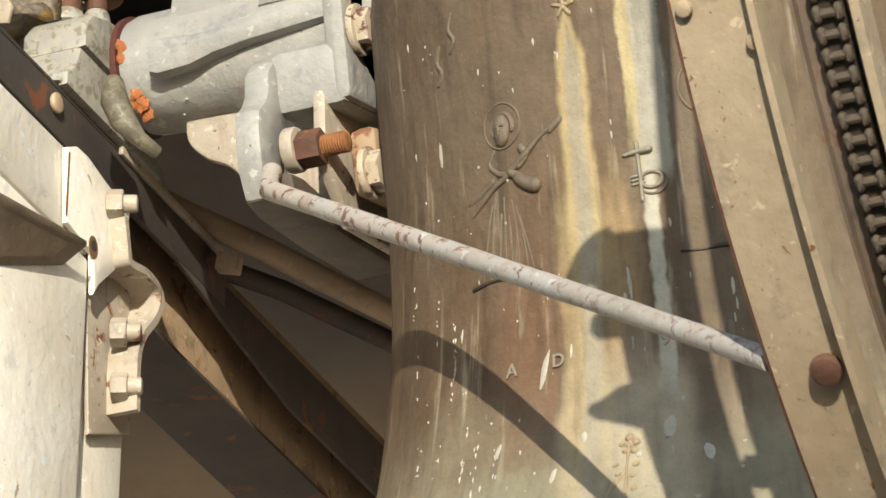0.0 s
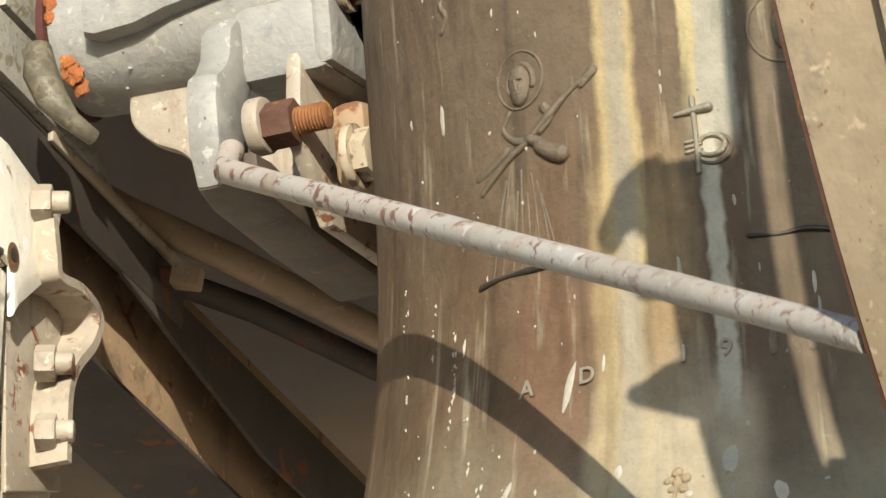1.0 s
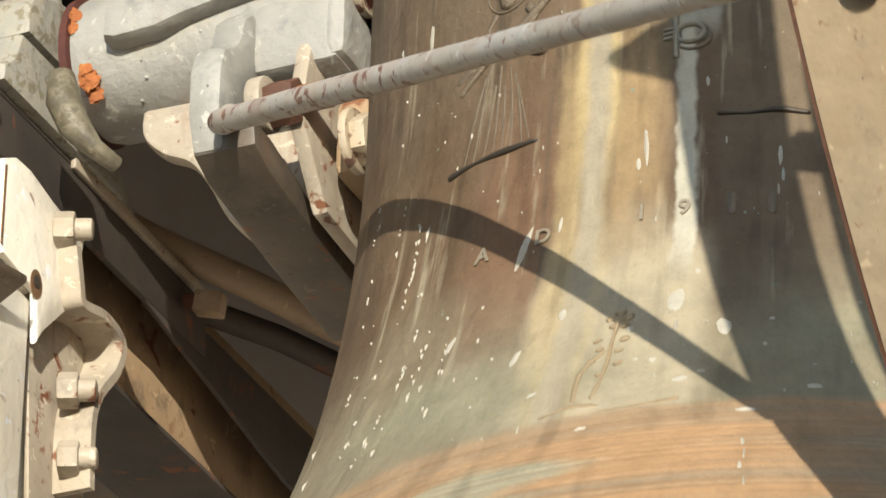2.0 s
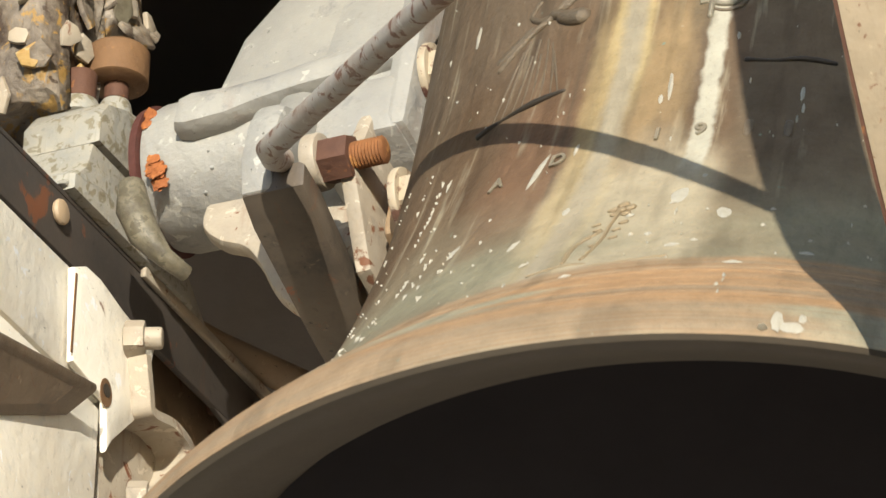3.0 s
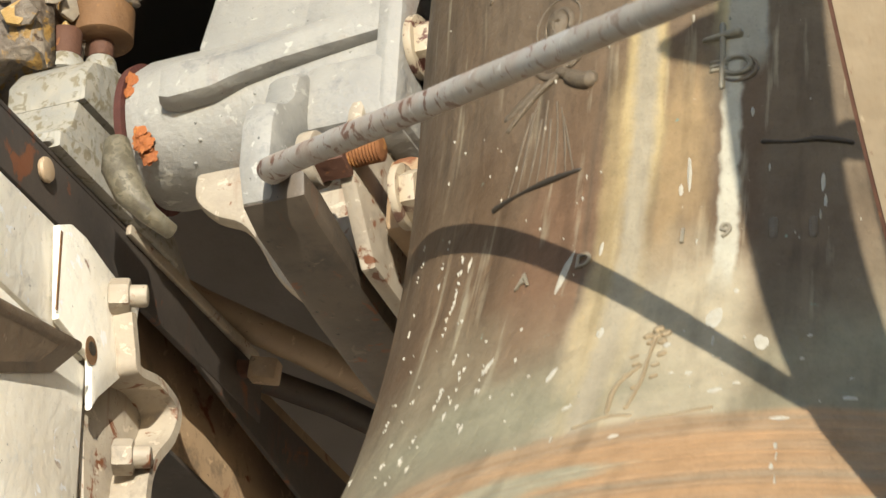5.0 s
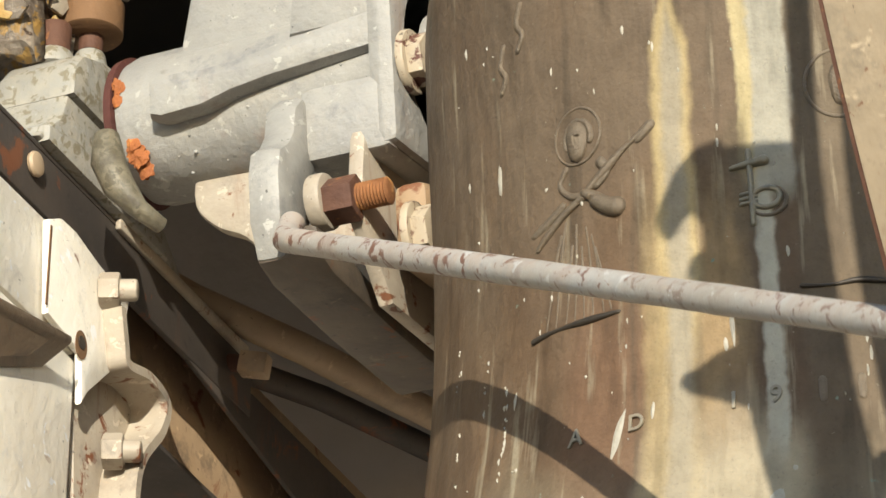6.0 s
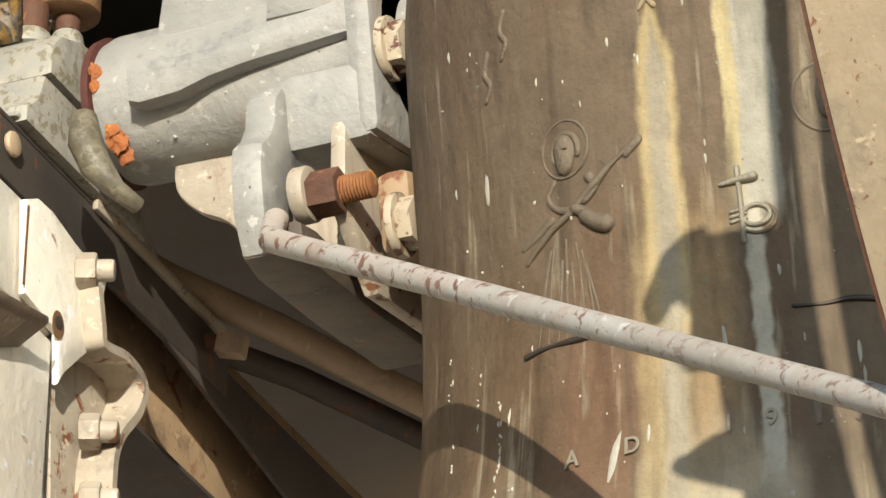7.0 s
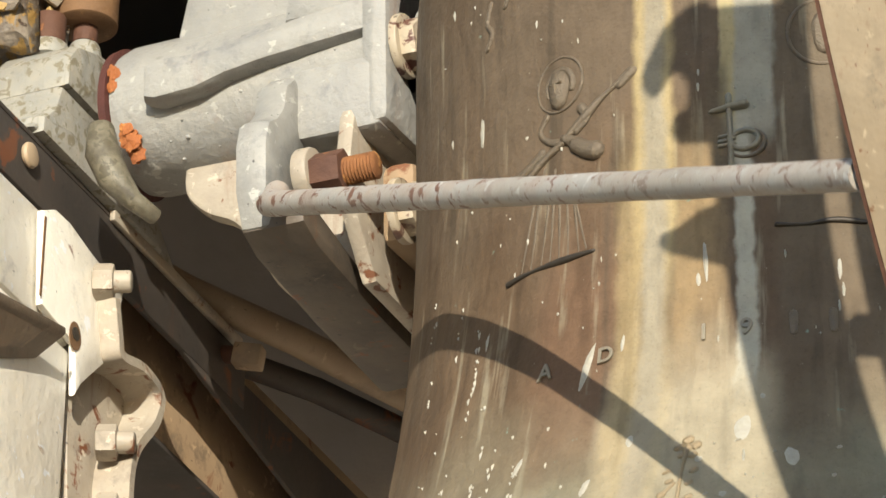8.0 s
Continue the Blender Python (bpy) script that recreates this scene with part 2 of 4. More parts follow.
GOLD = painted("golden_rust_flakes", (0.45, 0.3, 0.1), (0.3, 0.17, 0.06), rust=(0.6, 0.5, 0.32), rust_from=0.6, scale=40.0, relief=0.003)
DARK_RUST = rusty("dark_red_rust", (0.05, 0.018, 0.015), (0.13, 0.04, 0.03), (0.25, 0.08, 0.03), 0.66)
THREAD = rusty("orange_thread_rust", (0.12, 0.04, 0.02), (0.38, 0.17, 0.06), (0.5, 0.24, 0.08), 0.55)
CUP = rusty("cup_rust", (0.13, 0.07, 0.035), (0.24, 0.13, 0.06), (0.3, 0.16, 0.06), 0.6)


def plain(name, a, b2, rough, scale=14.0, metal=0.0, relief=0.001):
    m, nt, b = nodes_of(name)
    nt.links.new(mix(nt, noise_node(nt, scale, 7.0), a, b2), b.inputs["Base Color"])
    b.inputs["Roughness"].default_value, b.inputs["Metallic"].default_value = rough, metal
    bump(nt, b, noise_node(nt, scale * 6, 8.0), 0.5, relief)
    return m


BRONZE_WORN = plain("worn_bronze", (0.1, 0.075, 0.05), (0.2, 0.155, 0.105), 0.45, 90.0, 0.25, 0.004)
BRONZE_BRIGHT = plain("rubbed_bronze", (0.34, 0.31, 0.24), (0.17, 0.14, 0.095), 0.4, 90.0, 0.3, 0.004)
BRONZE_LETTER = plain("letter_bronze", (0.3, 0.26, 0.19), (0.22, 0.185, 0.13), 0.4, 90.0, 0.25)
BRONZE_COPPER = plain("coppery_bronze", (0.38, 0.29, 0.175), (0.28, 0.21, 0.125), 0.42, 120.0, 0.3, 0.004)
LIP = plain("lip_bronze", (0.105, 0.082, 0.058), (0.065, 0.052, 0.038), 0.6, 18.0, 0.2)
DARK_METAL = plain("oily_iron", (0.03, 0.025, 0.02), (0.07, 0.055, 0.04), 0.5, 60.0, 0.4)
CHAIN = plain("greasy_chain", (0.045, 0.034, 0.026), (0.13, 0.1, 0.07), 0.75, 70.0, 0.2, 0.003)
WHITE_MARKS = plain("white_mark_paint", (0.46, 0.43, 0.36), (0.28, 0.25, 0.19), 0.5, 200.0)
DARK_WOOD = plain("dark_wood", (0.06, 0.047, 0.037), (0.1, 0.078, 0.06), 0.9, 6.0)
FLOOR = plain("low_bounce_floor", (0.075, 0.07, 0.065), (0.05, 0.047, 0.044), 0.9, 3.0)


# ---------- mesh helpers ----------
def part(name, bm, material, parent=None, label="", smooth=35):
    me = bpy.data.meshes.new(name)
    bmesh.ops.recalc_face_normals(bm, faces=bm.faces)
    bm.to_mesh(me)
    bm.free()
    me.materials.append(material)
    if smooth:
        me.shade_smooth()
        me.set_sharp_from_angle(angle=radians(smooth))
    ob = new(name, me)
    ob.parent = parent
    if label:
        tagged(ob, label=label)
    return ob


def box(x0, x1, y0, y1, z0, z1, bevel=0.003, bm=None, segments=2):
    own = bmesh.new()
    bmesh.ops.create_cube(own, size=1)
    for v in own.verts:
        v.co = Vector(((x0 + x1) / 2 + v.co.x * (x1 - x0), (y0 + y1) / 2 + v.co.y * (y1 - y0), (z0 + z1) / 2 + v.co.z * (z1 - z0)))
    if bevel:
        bmesh.ops.bevel(own, geom=own.edges[:], offset=bevel, segments=segments, affect="EDGES", profile=0.5)
    return join(bm, own)


def join(bm, own):
    if bm is None:
        return own
    me = bpy.data.meshes.new("tmp")
    own.to_mesh(me)
    own.free()
    bm.from_mesh(me)
    bpy.data.meshes.remove(me)
    return bm


def turned(profile, segments=64, axis="x", bm=None, closed=False):
    """A turned solid: profile is a list of (along, radius); the axis is x or z."""
    own = bmesh.new()
    rings = []
    for along, r in profile:
        ring = []
        for k in range(segments):
            a = 2 * math.pi * k / segments
            c, s = r * math.cos(a), r * math.sin(a)
            ring.append(own.verts.new((along, c, s) if axis == "x" else (c, s, along)))
        rings.append(ring)
    pairs = list(zip(rings, rings[1:])) + ([(rings[-1], rings[0])] if closed else [])
    for a, b in pairs:
        for k in range(segments):
            own.faces.new((a[k], a[(k + 1) % segments], b[(k + 1) % segments], b[k]))
    if not closed:
        own.faces.new(rings[0][::-1])
        own.faces.new(rings[-1])
    return join(bm, own)


def tube(points, radius, sides=20, bm=None, wobble=0.0, factors=None):
    own = bmesh.new()
    pts = [Vector(p) for p in points]
    rings = []
    for k, p in enumerate(pts):
        d = (pts[min(k + 1, len(pts) - 1)] - pts[max(k - 1, 0)]).normalized()
        side = d.cross(Vector((0.31, 0.2, 0.93))).normalized()
        up = side.cross(d)
        r = radius * (1 + wobble * noise.noise(p * 30)) * (factors[k] if factors else 1)
        rings.append([own.verts.new(p + side * (r * math.cos(2 * math.pi * j / sides)) + up * (r * math.sin(2 * math.pi * j / sides))) for j in range(sides)])
    for a, b in zip(rings, rings[1:]):
        for j in range(sides):
            own.faces.new((a[j], a[(j + 1) % sides], b[(j + 1) % sides], b[j]))
    own.faces.new(rings[0][::-1])
    own.faces.new(rings[-1])
    return join(bm, own)


def slab(outline, thick, place, bevel=0.003, bm=None):
    """A plate: outline (u, v) in the plane of place, thick along its z."""
    own = bmesh.new()
    low = [own.verts.new((u, v, 0)) for u, v in outline]
    high = [own.verts.new((u, v, thick)) for u, v in outline]
    own.faces.new(low[::-1])
    own.faces.new(high)
    n = len(outline)
    for k in range(n):
        own.faces.new((low[k], low[(k + 1) % n], high[(k + 1) % n], high[k]))
    if bevel:
        bmesh.ops.recalc_face_normals(own, faces=own.faces)
        rim = [e for e in own.edges if abs(e.verts[0].co.z - e.verts[1].co.z) < 1e-6]
        bmesh.ops.bevel(own, geom=rim, offset=bevel, segments=2, affect="EDGES", profile=0.5)
    bmesh.ops.transform(own, matrix=place, verts=own.verts)
    return join(bm, own)


def along(p, d, up=(0, 0, 1)):
    """A pose at p whose z points along d."""
    return Matrix.Translation(p) @ Vector(d).to_track_quat("Z", "Y").to_matrix().to_4x4()


def prism(sides, r, h, place, bevel=0.0015, r2=None, bm=None, turn=0.0):
    own = bmesh.new()
    bmesh.ops.create_cone(own, cap_ends=True, segments=sides, radius1=r, radius2=r if r2 is None else r2, depth=h)
    bmesh.ops.translate(own, vec=(0, 0, h / 2), verts=own.verts)
    if bevel:
        caps = [e for e in own.edges if abs(e.verts[0].co.z - e.verts[1].co.z) < 1e-6]
        bmesh.ops.bevel(own, geom=caps, offset=bevel, segments=2, affect="EDGES", profile=0.5)
    bmesh.ops.transform(own, matrix=place @ pose(0, 0, 0, 0, 0, turn), verts=own.verts)
    return join(bm, own)


# ---------- the belfry round the bell ----------
def structure(name, bm, material, label=""):
    return tagged(part(name, bm, material, None, label, 0), kind="structure")


# the floor stays out of view; its dark colour limits bounce onto undersides
structure("floor", box(-60, 60, -90, 3.4, -4.1, -3.95, 0), FLOOR, "unseen dark floor that limits bounce light from below")
structure("wall_north", box(-3.3, 2.3, 1.6, 1.9, -3.95, 1.02, 0), PLASTER, "brown stained plaster wall behind the bell")
# two unseen side walls, added to hold skylight off the background
structure("sky_block_east", box(2.3, 2.6, -0.2, 3.1, -3.95, 1.7, 0), PLASTER, "unseen plastered side wall added to block skylight")
structure("sky_block_west", box(-3.6, -3.3, -0.2, 3.1, -3.95, 1.7, 0), PLASTER, "unseen plastered side wall added to block skylight")
# out-of-view slab, added so the wall behind falls in shade
structure("sun_block", box(-6, 6, -0.75, -0.4, 0.42, 2.4, 0), PLASTER, "unseen plastered slab added to keep sun off the back wall")
structure("ceiling", box(-6, 6, -0.4, 3.4, 1.7, 1.9, 0), DARK_WOOD, "dark ceiling of the belfry")
structure("wall_recess", box(-3.6, 2.6, 3.1, 3.4, 0.3, 1.7, 0), DARK_WOOD, "dark recess behind the bell")

# ---------- the swinging bell ----------
bell = tagged(new("church_bell"), "large weathered bronze bell with its headstock and wheel, swinging", "bell")
BELL_ROWS = [(0.0, 16.59), (0.1, 17.18), (0.2, 17.5), (0.3, 17.71), (0.4, 17.8), (0.5, 17.51), (1.0, 13.8), (1.5, 7.25), (1.7, 4.21),
             (2.8, -12.7), (3.0, -14.7), (3.5, -17.25), (4.0, -15.79), (4.5, -10.76), (5.0, -4.07), (5.2, -0.95),
             (6.3, 12.74), (6.5, 13.76), (7.0, 13.91), (7.5, 10.45), (8.0, 4.68)]

OUTER = [(0.065, 0.20), (0.045, 0.30), (0.015, 0.332), (-0.03, 0.343), (-0.10, 0.3455), (-0.20, 0.347), (-0.30, 0.35), (-0.40, 0.358), (-0.50, 0.375), (-0.58, 0.395),
         (-0.66, 0.425), (-0.72, 0.455), (-0.76, 0.482), (-0.80, 0.512), (-0.84, 0.538), (-0.87, 0.549), (-0.884, 0.55)]
INNER = [(-0.79, 0.437), (-0.74, 0.41), (-0.6, 0.35), (-0.4, 0.32), (-0.1, 0.3), (-0.04, 0.2)]


def smooth_profile(pts, steps):
    out = []
    for k in range(len(pts) - 1):
        p0, p1, p2, p3 = pts[max(k - 1, 0)], pts[k], pts[k + 1], pts[min(k + 2, len(pts) - 1)]
        for j in range(steps):
            t = j / steps
            out.append(tuple(0.5 * (2 * b + (c - a) * t + (2 * a - 5 * b + 4 * c - d) * t * t + (3 * b - a - 3 * c + d) * t ** 3) for a, b, c, d in zip(p0, p1, p2, p3)))
    return out + [pts[-1]]


FINE = smooth_profile(OUTER, 12)


def bell_radius(z):
    for (za, ra), (zb, rb) in zip(FINE, FINE[1:]):
        if za >= z >= zb and za > zb:
            return ra + (rb - ra) * (za - z) / (za - zb)
    return 0.35


def on_bell(az, z, out=0.0):
    a, r = radians(az), bell_radius(z) + out
    return Vector((r * math.sin(a), r * math.cos(a), z))


def bell_pose(az, z, out=0.0, turn=0.0):
    """On the bell's skin: x runs to the right as seen from outside, y up, z outwards."""
    a = radians(az)
    n = Vector((math.sin(a), math.cos(a), 0))
    slope = (bell_radius(z - 0.01) - bell_radius(z + 0.01)) / 0.02
    up = Vector((-n.x * slope, -n.y * slope, 1)).normalized()
    right = up.cross(n).normalized()
    n = right.cross(up)
    m = Matrix((right, up, n)).transposed().to_4x4()
    m.translation = on_bell(az, z, out)
    return m @ pose(0, 0, 0, 0, 0, turn)


def groove(z):
    """Turning lines over the sound bow."""
    d = 0.0
    for at, deep in ((-0.731, 7), (-0.735, 10), (-0.7395, 15), (-0.744, 9), (-0.749, 14), (-0.7545, 8), (-0.758, 13), (-0.766, 6), (-0.772, 10), (-0.779, 12),
                     (-0.791, 5), (-0.803, 9), (-0.811, 4), (-0.822, 9)):
        d += deep * 1e-4 * math.exp(-((z - at) / 0.0014) ** 2)
    return d


def bell_body():
    prof = [(z, r) for z, r in FINE if z > -0.725 or z < -0.83]
    prof += [(-0.725 - 0.0014 * k, None) for k in range(76) if -0.725 - 0.0014 * k > -0.83]
    prof = sorted([(z, (bell_radius(z) if r is None else r) - groove(z)) for z, r in prof], key=lambda p: -p[0])
    bm = bmesh.new()
    uv = bm.loops.layers.uv.new("UVMap")
    n = 256
    rings = []
    for z, r in prof:
        ring = []
        for k in range(n):
            a = 2 * math.pi * k / n
            rr = r + 0.0012 * noise.noise((6 * math.sin(a), 6 * math.cos(a), 7 * z))
            ring.append(bm.verts.new((rr * math.sin(a), rr * math.cos(a), z)))
        rings.append(ring)
    for i, (a, b) in enumerate(zip(rings, rings[1:])):
        for k in range(n):
            f = bm.faces.new((a[k], a[(k + 1) % n], b[(k + 1) % n], b[k]))
            for lp, (kk, zz) in zip(f.loops, ((k, prof[i][0]), (k + 1, prof[i][0]), (k + 1, prof[i + 1][0]), (k, prof[i + 1][0]))):
                lp[uv].uv = (kk / n, -zz)
    bm.faces.new(rings[0])
    return bm


body = part("body", bell_body(), BRONZE, bell, "brown bronze bell body with pale streaks", 40)


def lip():
    prof = [(-0.884, 0.55), (-0.8865, 0.546), (-0.8855, 0.538), (-0.866, 0.512), (-0.84, 0.478), (-0.828, 0.463), (-0.822, 0.457), (-0.805, 0.446), (-0.79, 0.437)]
    own = bmesh.new()
    n = 192
    rings = []
    for z, r in prof:
        rings.append([own.verts.new(((r + 0.0015 * noise.noise((9 * math.sin(2 * math.pi * k / n), 9 * math.cos(2 * math.pi * k / n), z * 20))) * math.sin(2 * math.pi * k / n),
                                     r * math.cos(2 * math.pi * k / n), z)) for k in range(n)])
    for a, b in zip(rings, rings[1:]):
        for k in range(n):
            own.faces.new((a[k], a[(k + 1) % n], b[(k + 1) % n], b[k]))
    return own


part("lip", lip(), LIP, bell, "dull brown bevelled lip of the bell")
part("inside", turned(INNER, 128, "z"), INNER_SHADE, bell, "dark inside of the bell")

# ---------- reliefs and letters on the bell ----------
def arc(cu, cv, ru, rv, a0, a1, n=16):
    return [(cu + ru * math.cos(radians(a0 + (a1 - a0) * k / n)), cv + rv * math.sin(radians(a0 + (a1 - a0) * k / n))) for k in range(n + 1)]


def curved(points, radius, flat, az, z, name="stroke", parent=None, material=None, label="", tip=None):
    """Like blob, but every point of the stroke follows the round of the bell; u, v in metres from (az, z)."""
    fine = smooth_profile([tuple(p) for p in points], 6) if len(points) > 2 else [tuple(Vector(points[0]).lerp(Vector(points[1]), k / 8)) for k in range(9)]
    ends = []
    if (Vector(points[0]) - Vector(points[-1])).length > 1e-4:
        d0 = (Vector(fine[0]) - Vector(fine[1])).normalized() * radius
        d1 = (Vector(fine[-1]) - Vector(fine[-2])).normalized() * radius
        ends = [(0.1, d0), (0.75, d0 * 0.66)], [(0.75, d1 * 0.66), (0.1, d1)]
    bm = tube([(u, v, 0) for u, v in fine], radius, 10, wobble=0.3)
    if ends:
        bm.free()
        line = [(Vector(fine[0]) + d, f) for f, d in ends[0]] + [(Vector(p), 1.0) for p in fine] + [(Vector(fine[-1]) + d, f) for f, d in ends[1]]
        bm = tube([(p.x, p.y, 0) for p, f in line], radius, 10, wobble=0.6, factors=[f for p, f in line])
    for v in bm.verts:
        zz = z + v.co.y
        a = az - math.degrees(v.co.x / bell_radius(zz))
        v.co = on_bell(a, zz, v.co.z * flat)
    return part(name, bm, material or BRONZE_WORN, parent, label, 60)


fig = curved(arc(0, 0, 0.0235, 0.0245, 0, 360, 28), 0.0012, 1.1, 197.2, -0.238, "relief_figure", body, label="low cast relief of a haloed robed figure")
curved(arc(0, -0.002, 0.0135, 0.0155, -20, 200, 18), 0.0024, 0.8, 197.2, -0.238, "relief_hood", fig)
curved([(0.0, -0.008), (0.0005, 0.0), (0.0, 0.007)], 0.0108, 0.55, 197.3, -0.242, "relief_head", fig)
curved([(-0.006, 0.0), (0.006, 0.0)], 0.002, 3.2, 197.3, -0.239, "relief_brow", fig)
curved([(0.0, 0.004), (0.0, -0.004)], 0.0017, 4.2, 197.3, -0.243, "relief_nose", fig)
for pts, r, f in (([(-0.016, 0.004), (-0.022, -0.008), (-0.012, -0.02), (0.004, -0.024)], 0.0038, 0.6),
                  ([(0.016, 0.002), (0.021, -0.008), (0.012, -0.018)], 0.0036, 0.6),
                  ([(0.0, -0.024), (0.02, -0.008), (0.034, 0.004), (0.046, 0.012), (0.058, 0.02)], 0.0035, 0.95),
                  ([(0.05, 0.011), (0.06, 0.021)], 0.0044, 0.8),
                  ([(0.002, -0.024), (-0.018, -0.034), (-0.034, -0.046), (-0.046, -0.056)], 0.0032, 0.95),
                  ([(-0.02, -0.026), (-0.036, -0.036), (-0.05, -0.042)], 0.0036, 0.5),
                  ([(0.002, -0.022), (0.014, -0.03)], 0.005, 1.0),
                  ([(0.012, -0.031), (0.022, -0.039), (0.031, -0.043)], 0.0068, 0.95)):
    curved([(u * 1.12, v) for u, v in pts], r, f, 196.6, -0.268, "relief_arm", fig, BRONZE_WORN)
for du, top in ((-0.034, -0.05), (-0.024, -0.04), (-0.013, -0.062), (-0.004, -0.045), (0.005, -0.066), (0.014, -0.05), (0.024, -0.058), (0.031, -0.07)):
    curved([(du * 0.55, top), (du * 0.8, top - 0.03), (du * 1.05, -0.128)], 0.0012, 0.65, 197.6, -0.27, "relief_fold", fig)
curved([(-0.045, -0.001), (-0.02, 0.001), (0.02, 0.0), (0.045, 0.0)], 0.0026, 1.2, 198.5, -0.4025, "relief_ledge", fig, DARK_METAL)
curved([(-0.035, 0.0), (-0.012, -0.0015), (0.01, 0.001), (0.034, -0.002)], 0.0022, 1.2, 160.8, -0.411, "relief_ledge", body, DARK_METAL)
med = curved(arc(0, 0, 0.027, 0.029, 0, 360, 28), 0.0016, 0.8, 159.6, -0.237, "relief_medallion", body)
curved([(0.0, -0.009), (0.0, 0.0), (0.0, 0.009)], 0.0105, 0.5, 159.2, -0.238, "relief_head", med)
curved([(-0.005, 0.0), (0.005, 0.0)], 0.002, 2.2, 159.2, -0.234, "relief_brow", med)
curved([(0.0, 0.003), (0.0, -0.007)], 0.0017, 3.6, 159.2, -0.239, "relief_nose", med)
crs = curved([(0, 0.011), (0.001, -0.03), (0.001, -0.052)], 0.0027, 1.5, 172.2, -0.299, "relief_cross", body, BRONZE_BRIGHT, "cast cross with a curled ribbon")
curved([(-0.0135, -0.0015), (0.0135, 0.0015)], 0.0033, 1.6, 172.2, -0.299, "cross_bar", crs, BRONZE_BRIGHT)
curved(arc(0.0125, -0.031, 0.011, 0.0085, 150, -165, 14), 0.0024, 1.5, 172.2, -0.299, "ribbon", crs, BRONZE_BRIGHT)
curved(arc(0.0135, -0.034, 0.015, 0.0125, 60, -150, 14), 0.0017, 1.3, 172.2, -0.299, "ribbon", crs, BRONZE_WORN)
for k in range(3):
    curved([(-0.008, -0.026 - 0.0042 * k), (0.004, -0.0245 - 0.0042 * k)], 0.0019, 1.5, 172.2, -0.299, "ribbon_fold", crs, BRONZE_BRIGHT)
# sprig low on the waist
flo = curved([(0.004, 0.012), (0.001, -0.015), (0.0, -0.042), (-0.006, -0.075)], 0.0016, 0.9, 177.2, -0.62, "relief_flower", body, BRONZE_COPPER, "low cast coppery flower sprig")
for u, v, r in ((0.004, 0.016, 0.0042), (-0.003, 0.01, 0.0036), (0.011, 0.01, 0.0036), (0.0, 0.002, 0.003), (0.009, 0.001, 0.003), (0.004, 0.008, 0.0036),
                (-0.011, -0.012, 0.003), (0.011, -0.014, 0.003), (-0.008, -0.022, 0.0026), (0.008, -0.026, 0.0026), (-0.013, -0.034, 0.003), (0.009, -0.04, 0.0028), (-0.004, -0.05, 0.0026)):
    curved([(u - 0.0014, v), (u + 0.0014, v + 0.001)], r * 0.85, 0.5, 177.2, -0.62, "petal", flo, BRONZE_COPPER)
for pts in ([(-0.045, -0.088), (-0.02, -0.082), (0.0, -0.086)], [(0.006, -0.094), (0.03, -0.093), (0.062, -0.088)], [(-0.004, -0.024), (-0.02, -0.045), (-0.021, -0.075)]):
    curved(pts, 0.0017, 0.5, 177.2, -0.62, "tendril", flo, BRONZE_COPPER)
for k in range(5):
    a = radians(72 * k + 90)
    curved([(0, 0), (0.011 * math.cos(a), 0.011 * math.sin(a))], 0.0026, 0.9, 182.6, -0.128, "star_ray", body, BRONZE_COPPER)
for az, z in ((207.0, -0.12), (211.0, -0.15)):
    curved([(0.002, 0.02), (-0.004, 0.004), (0.003, -0.008), (-0.004, -0.02)], 0.0028, 0.8, az, z, "relief_leaf", body)


def letter(text, az, z, size, turn=0.0):
    cu = bpy.data.curves.new("letter", "FONT")
    cu.body, cu.size, cu.extrude, cu.bevel_depth = text, size * 0.95, 0.0006, 0.0004
    cu.align_x, cu.align_y = "CENTER", "CENTER"
    tmp = new("tmp", cu)
    me = bpy.data.meshes.new_from_object(tmp.evaluated_get(bpy.context.evaluated_depsgraph_get()))
    bpy.data.objects.remove(tmp)
    me.transform(bell_pose(az, z, 0.0012, turn))
    me.materials.clear()
    me.materials.append(BRONZE_LETTER)
    ob = new("letter", me)
    ob.parent = body
    return tagged(ob, label="raised cast letter " + text)


letter("A", 197.0, -0.505, 0.022)
letter("D", 188.2, -0.506, 0.021)
letter("1", 175.5, -0.504, 0.022)
letter("9", 170.3, -0.504, 0.022)
for az in (164.7, 160.0):
    curved([(0, 0.008), (0, -0.008)], 0.0035, 0.35, az, -0.503, "worn_letter", body)


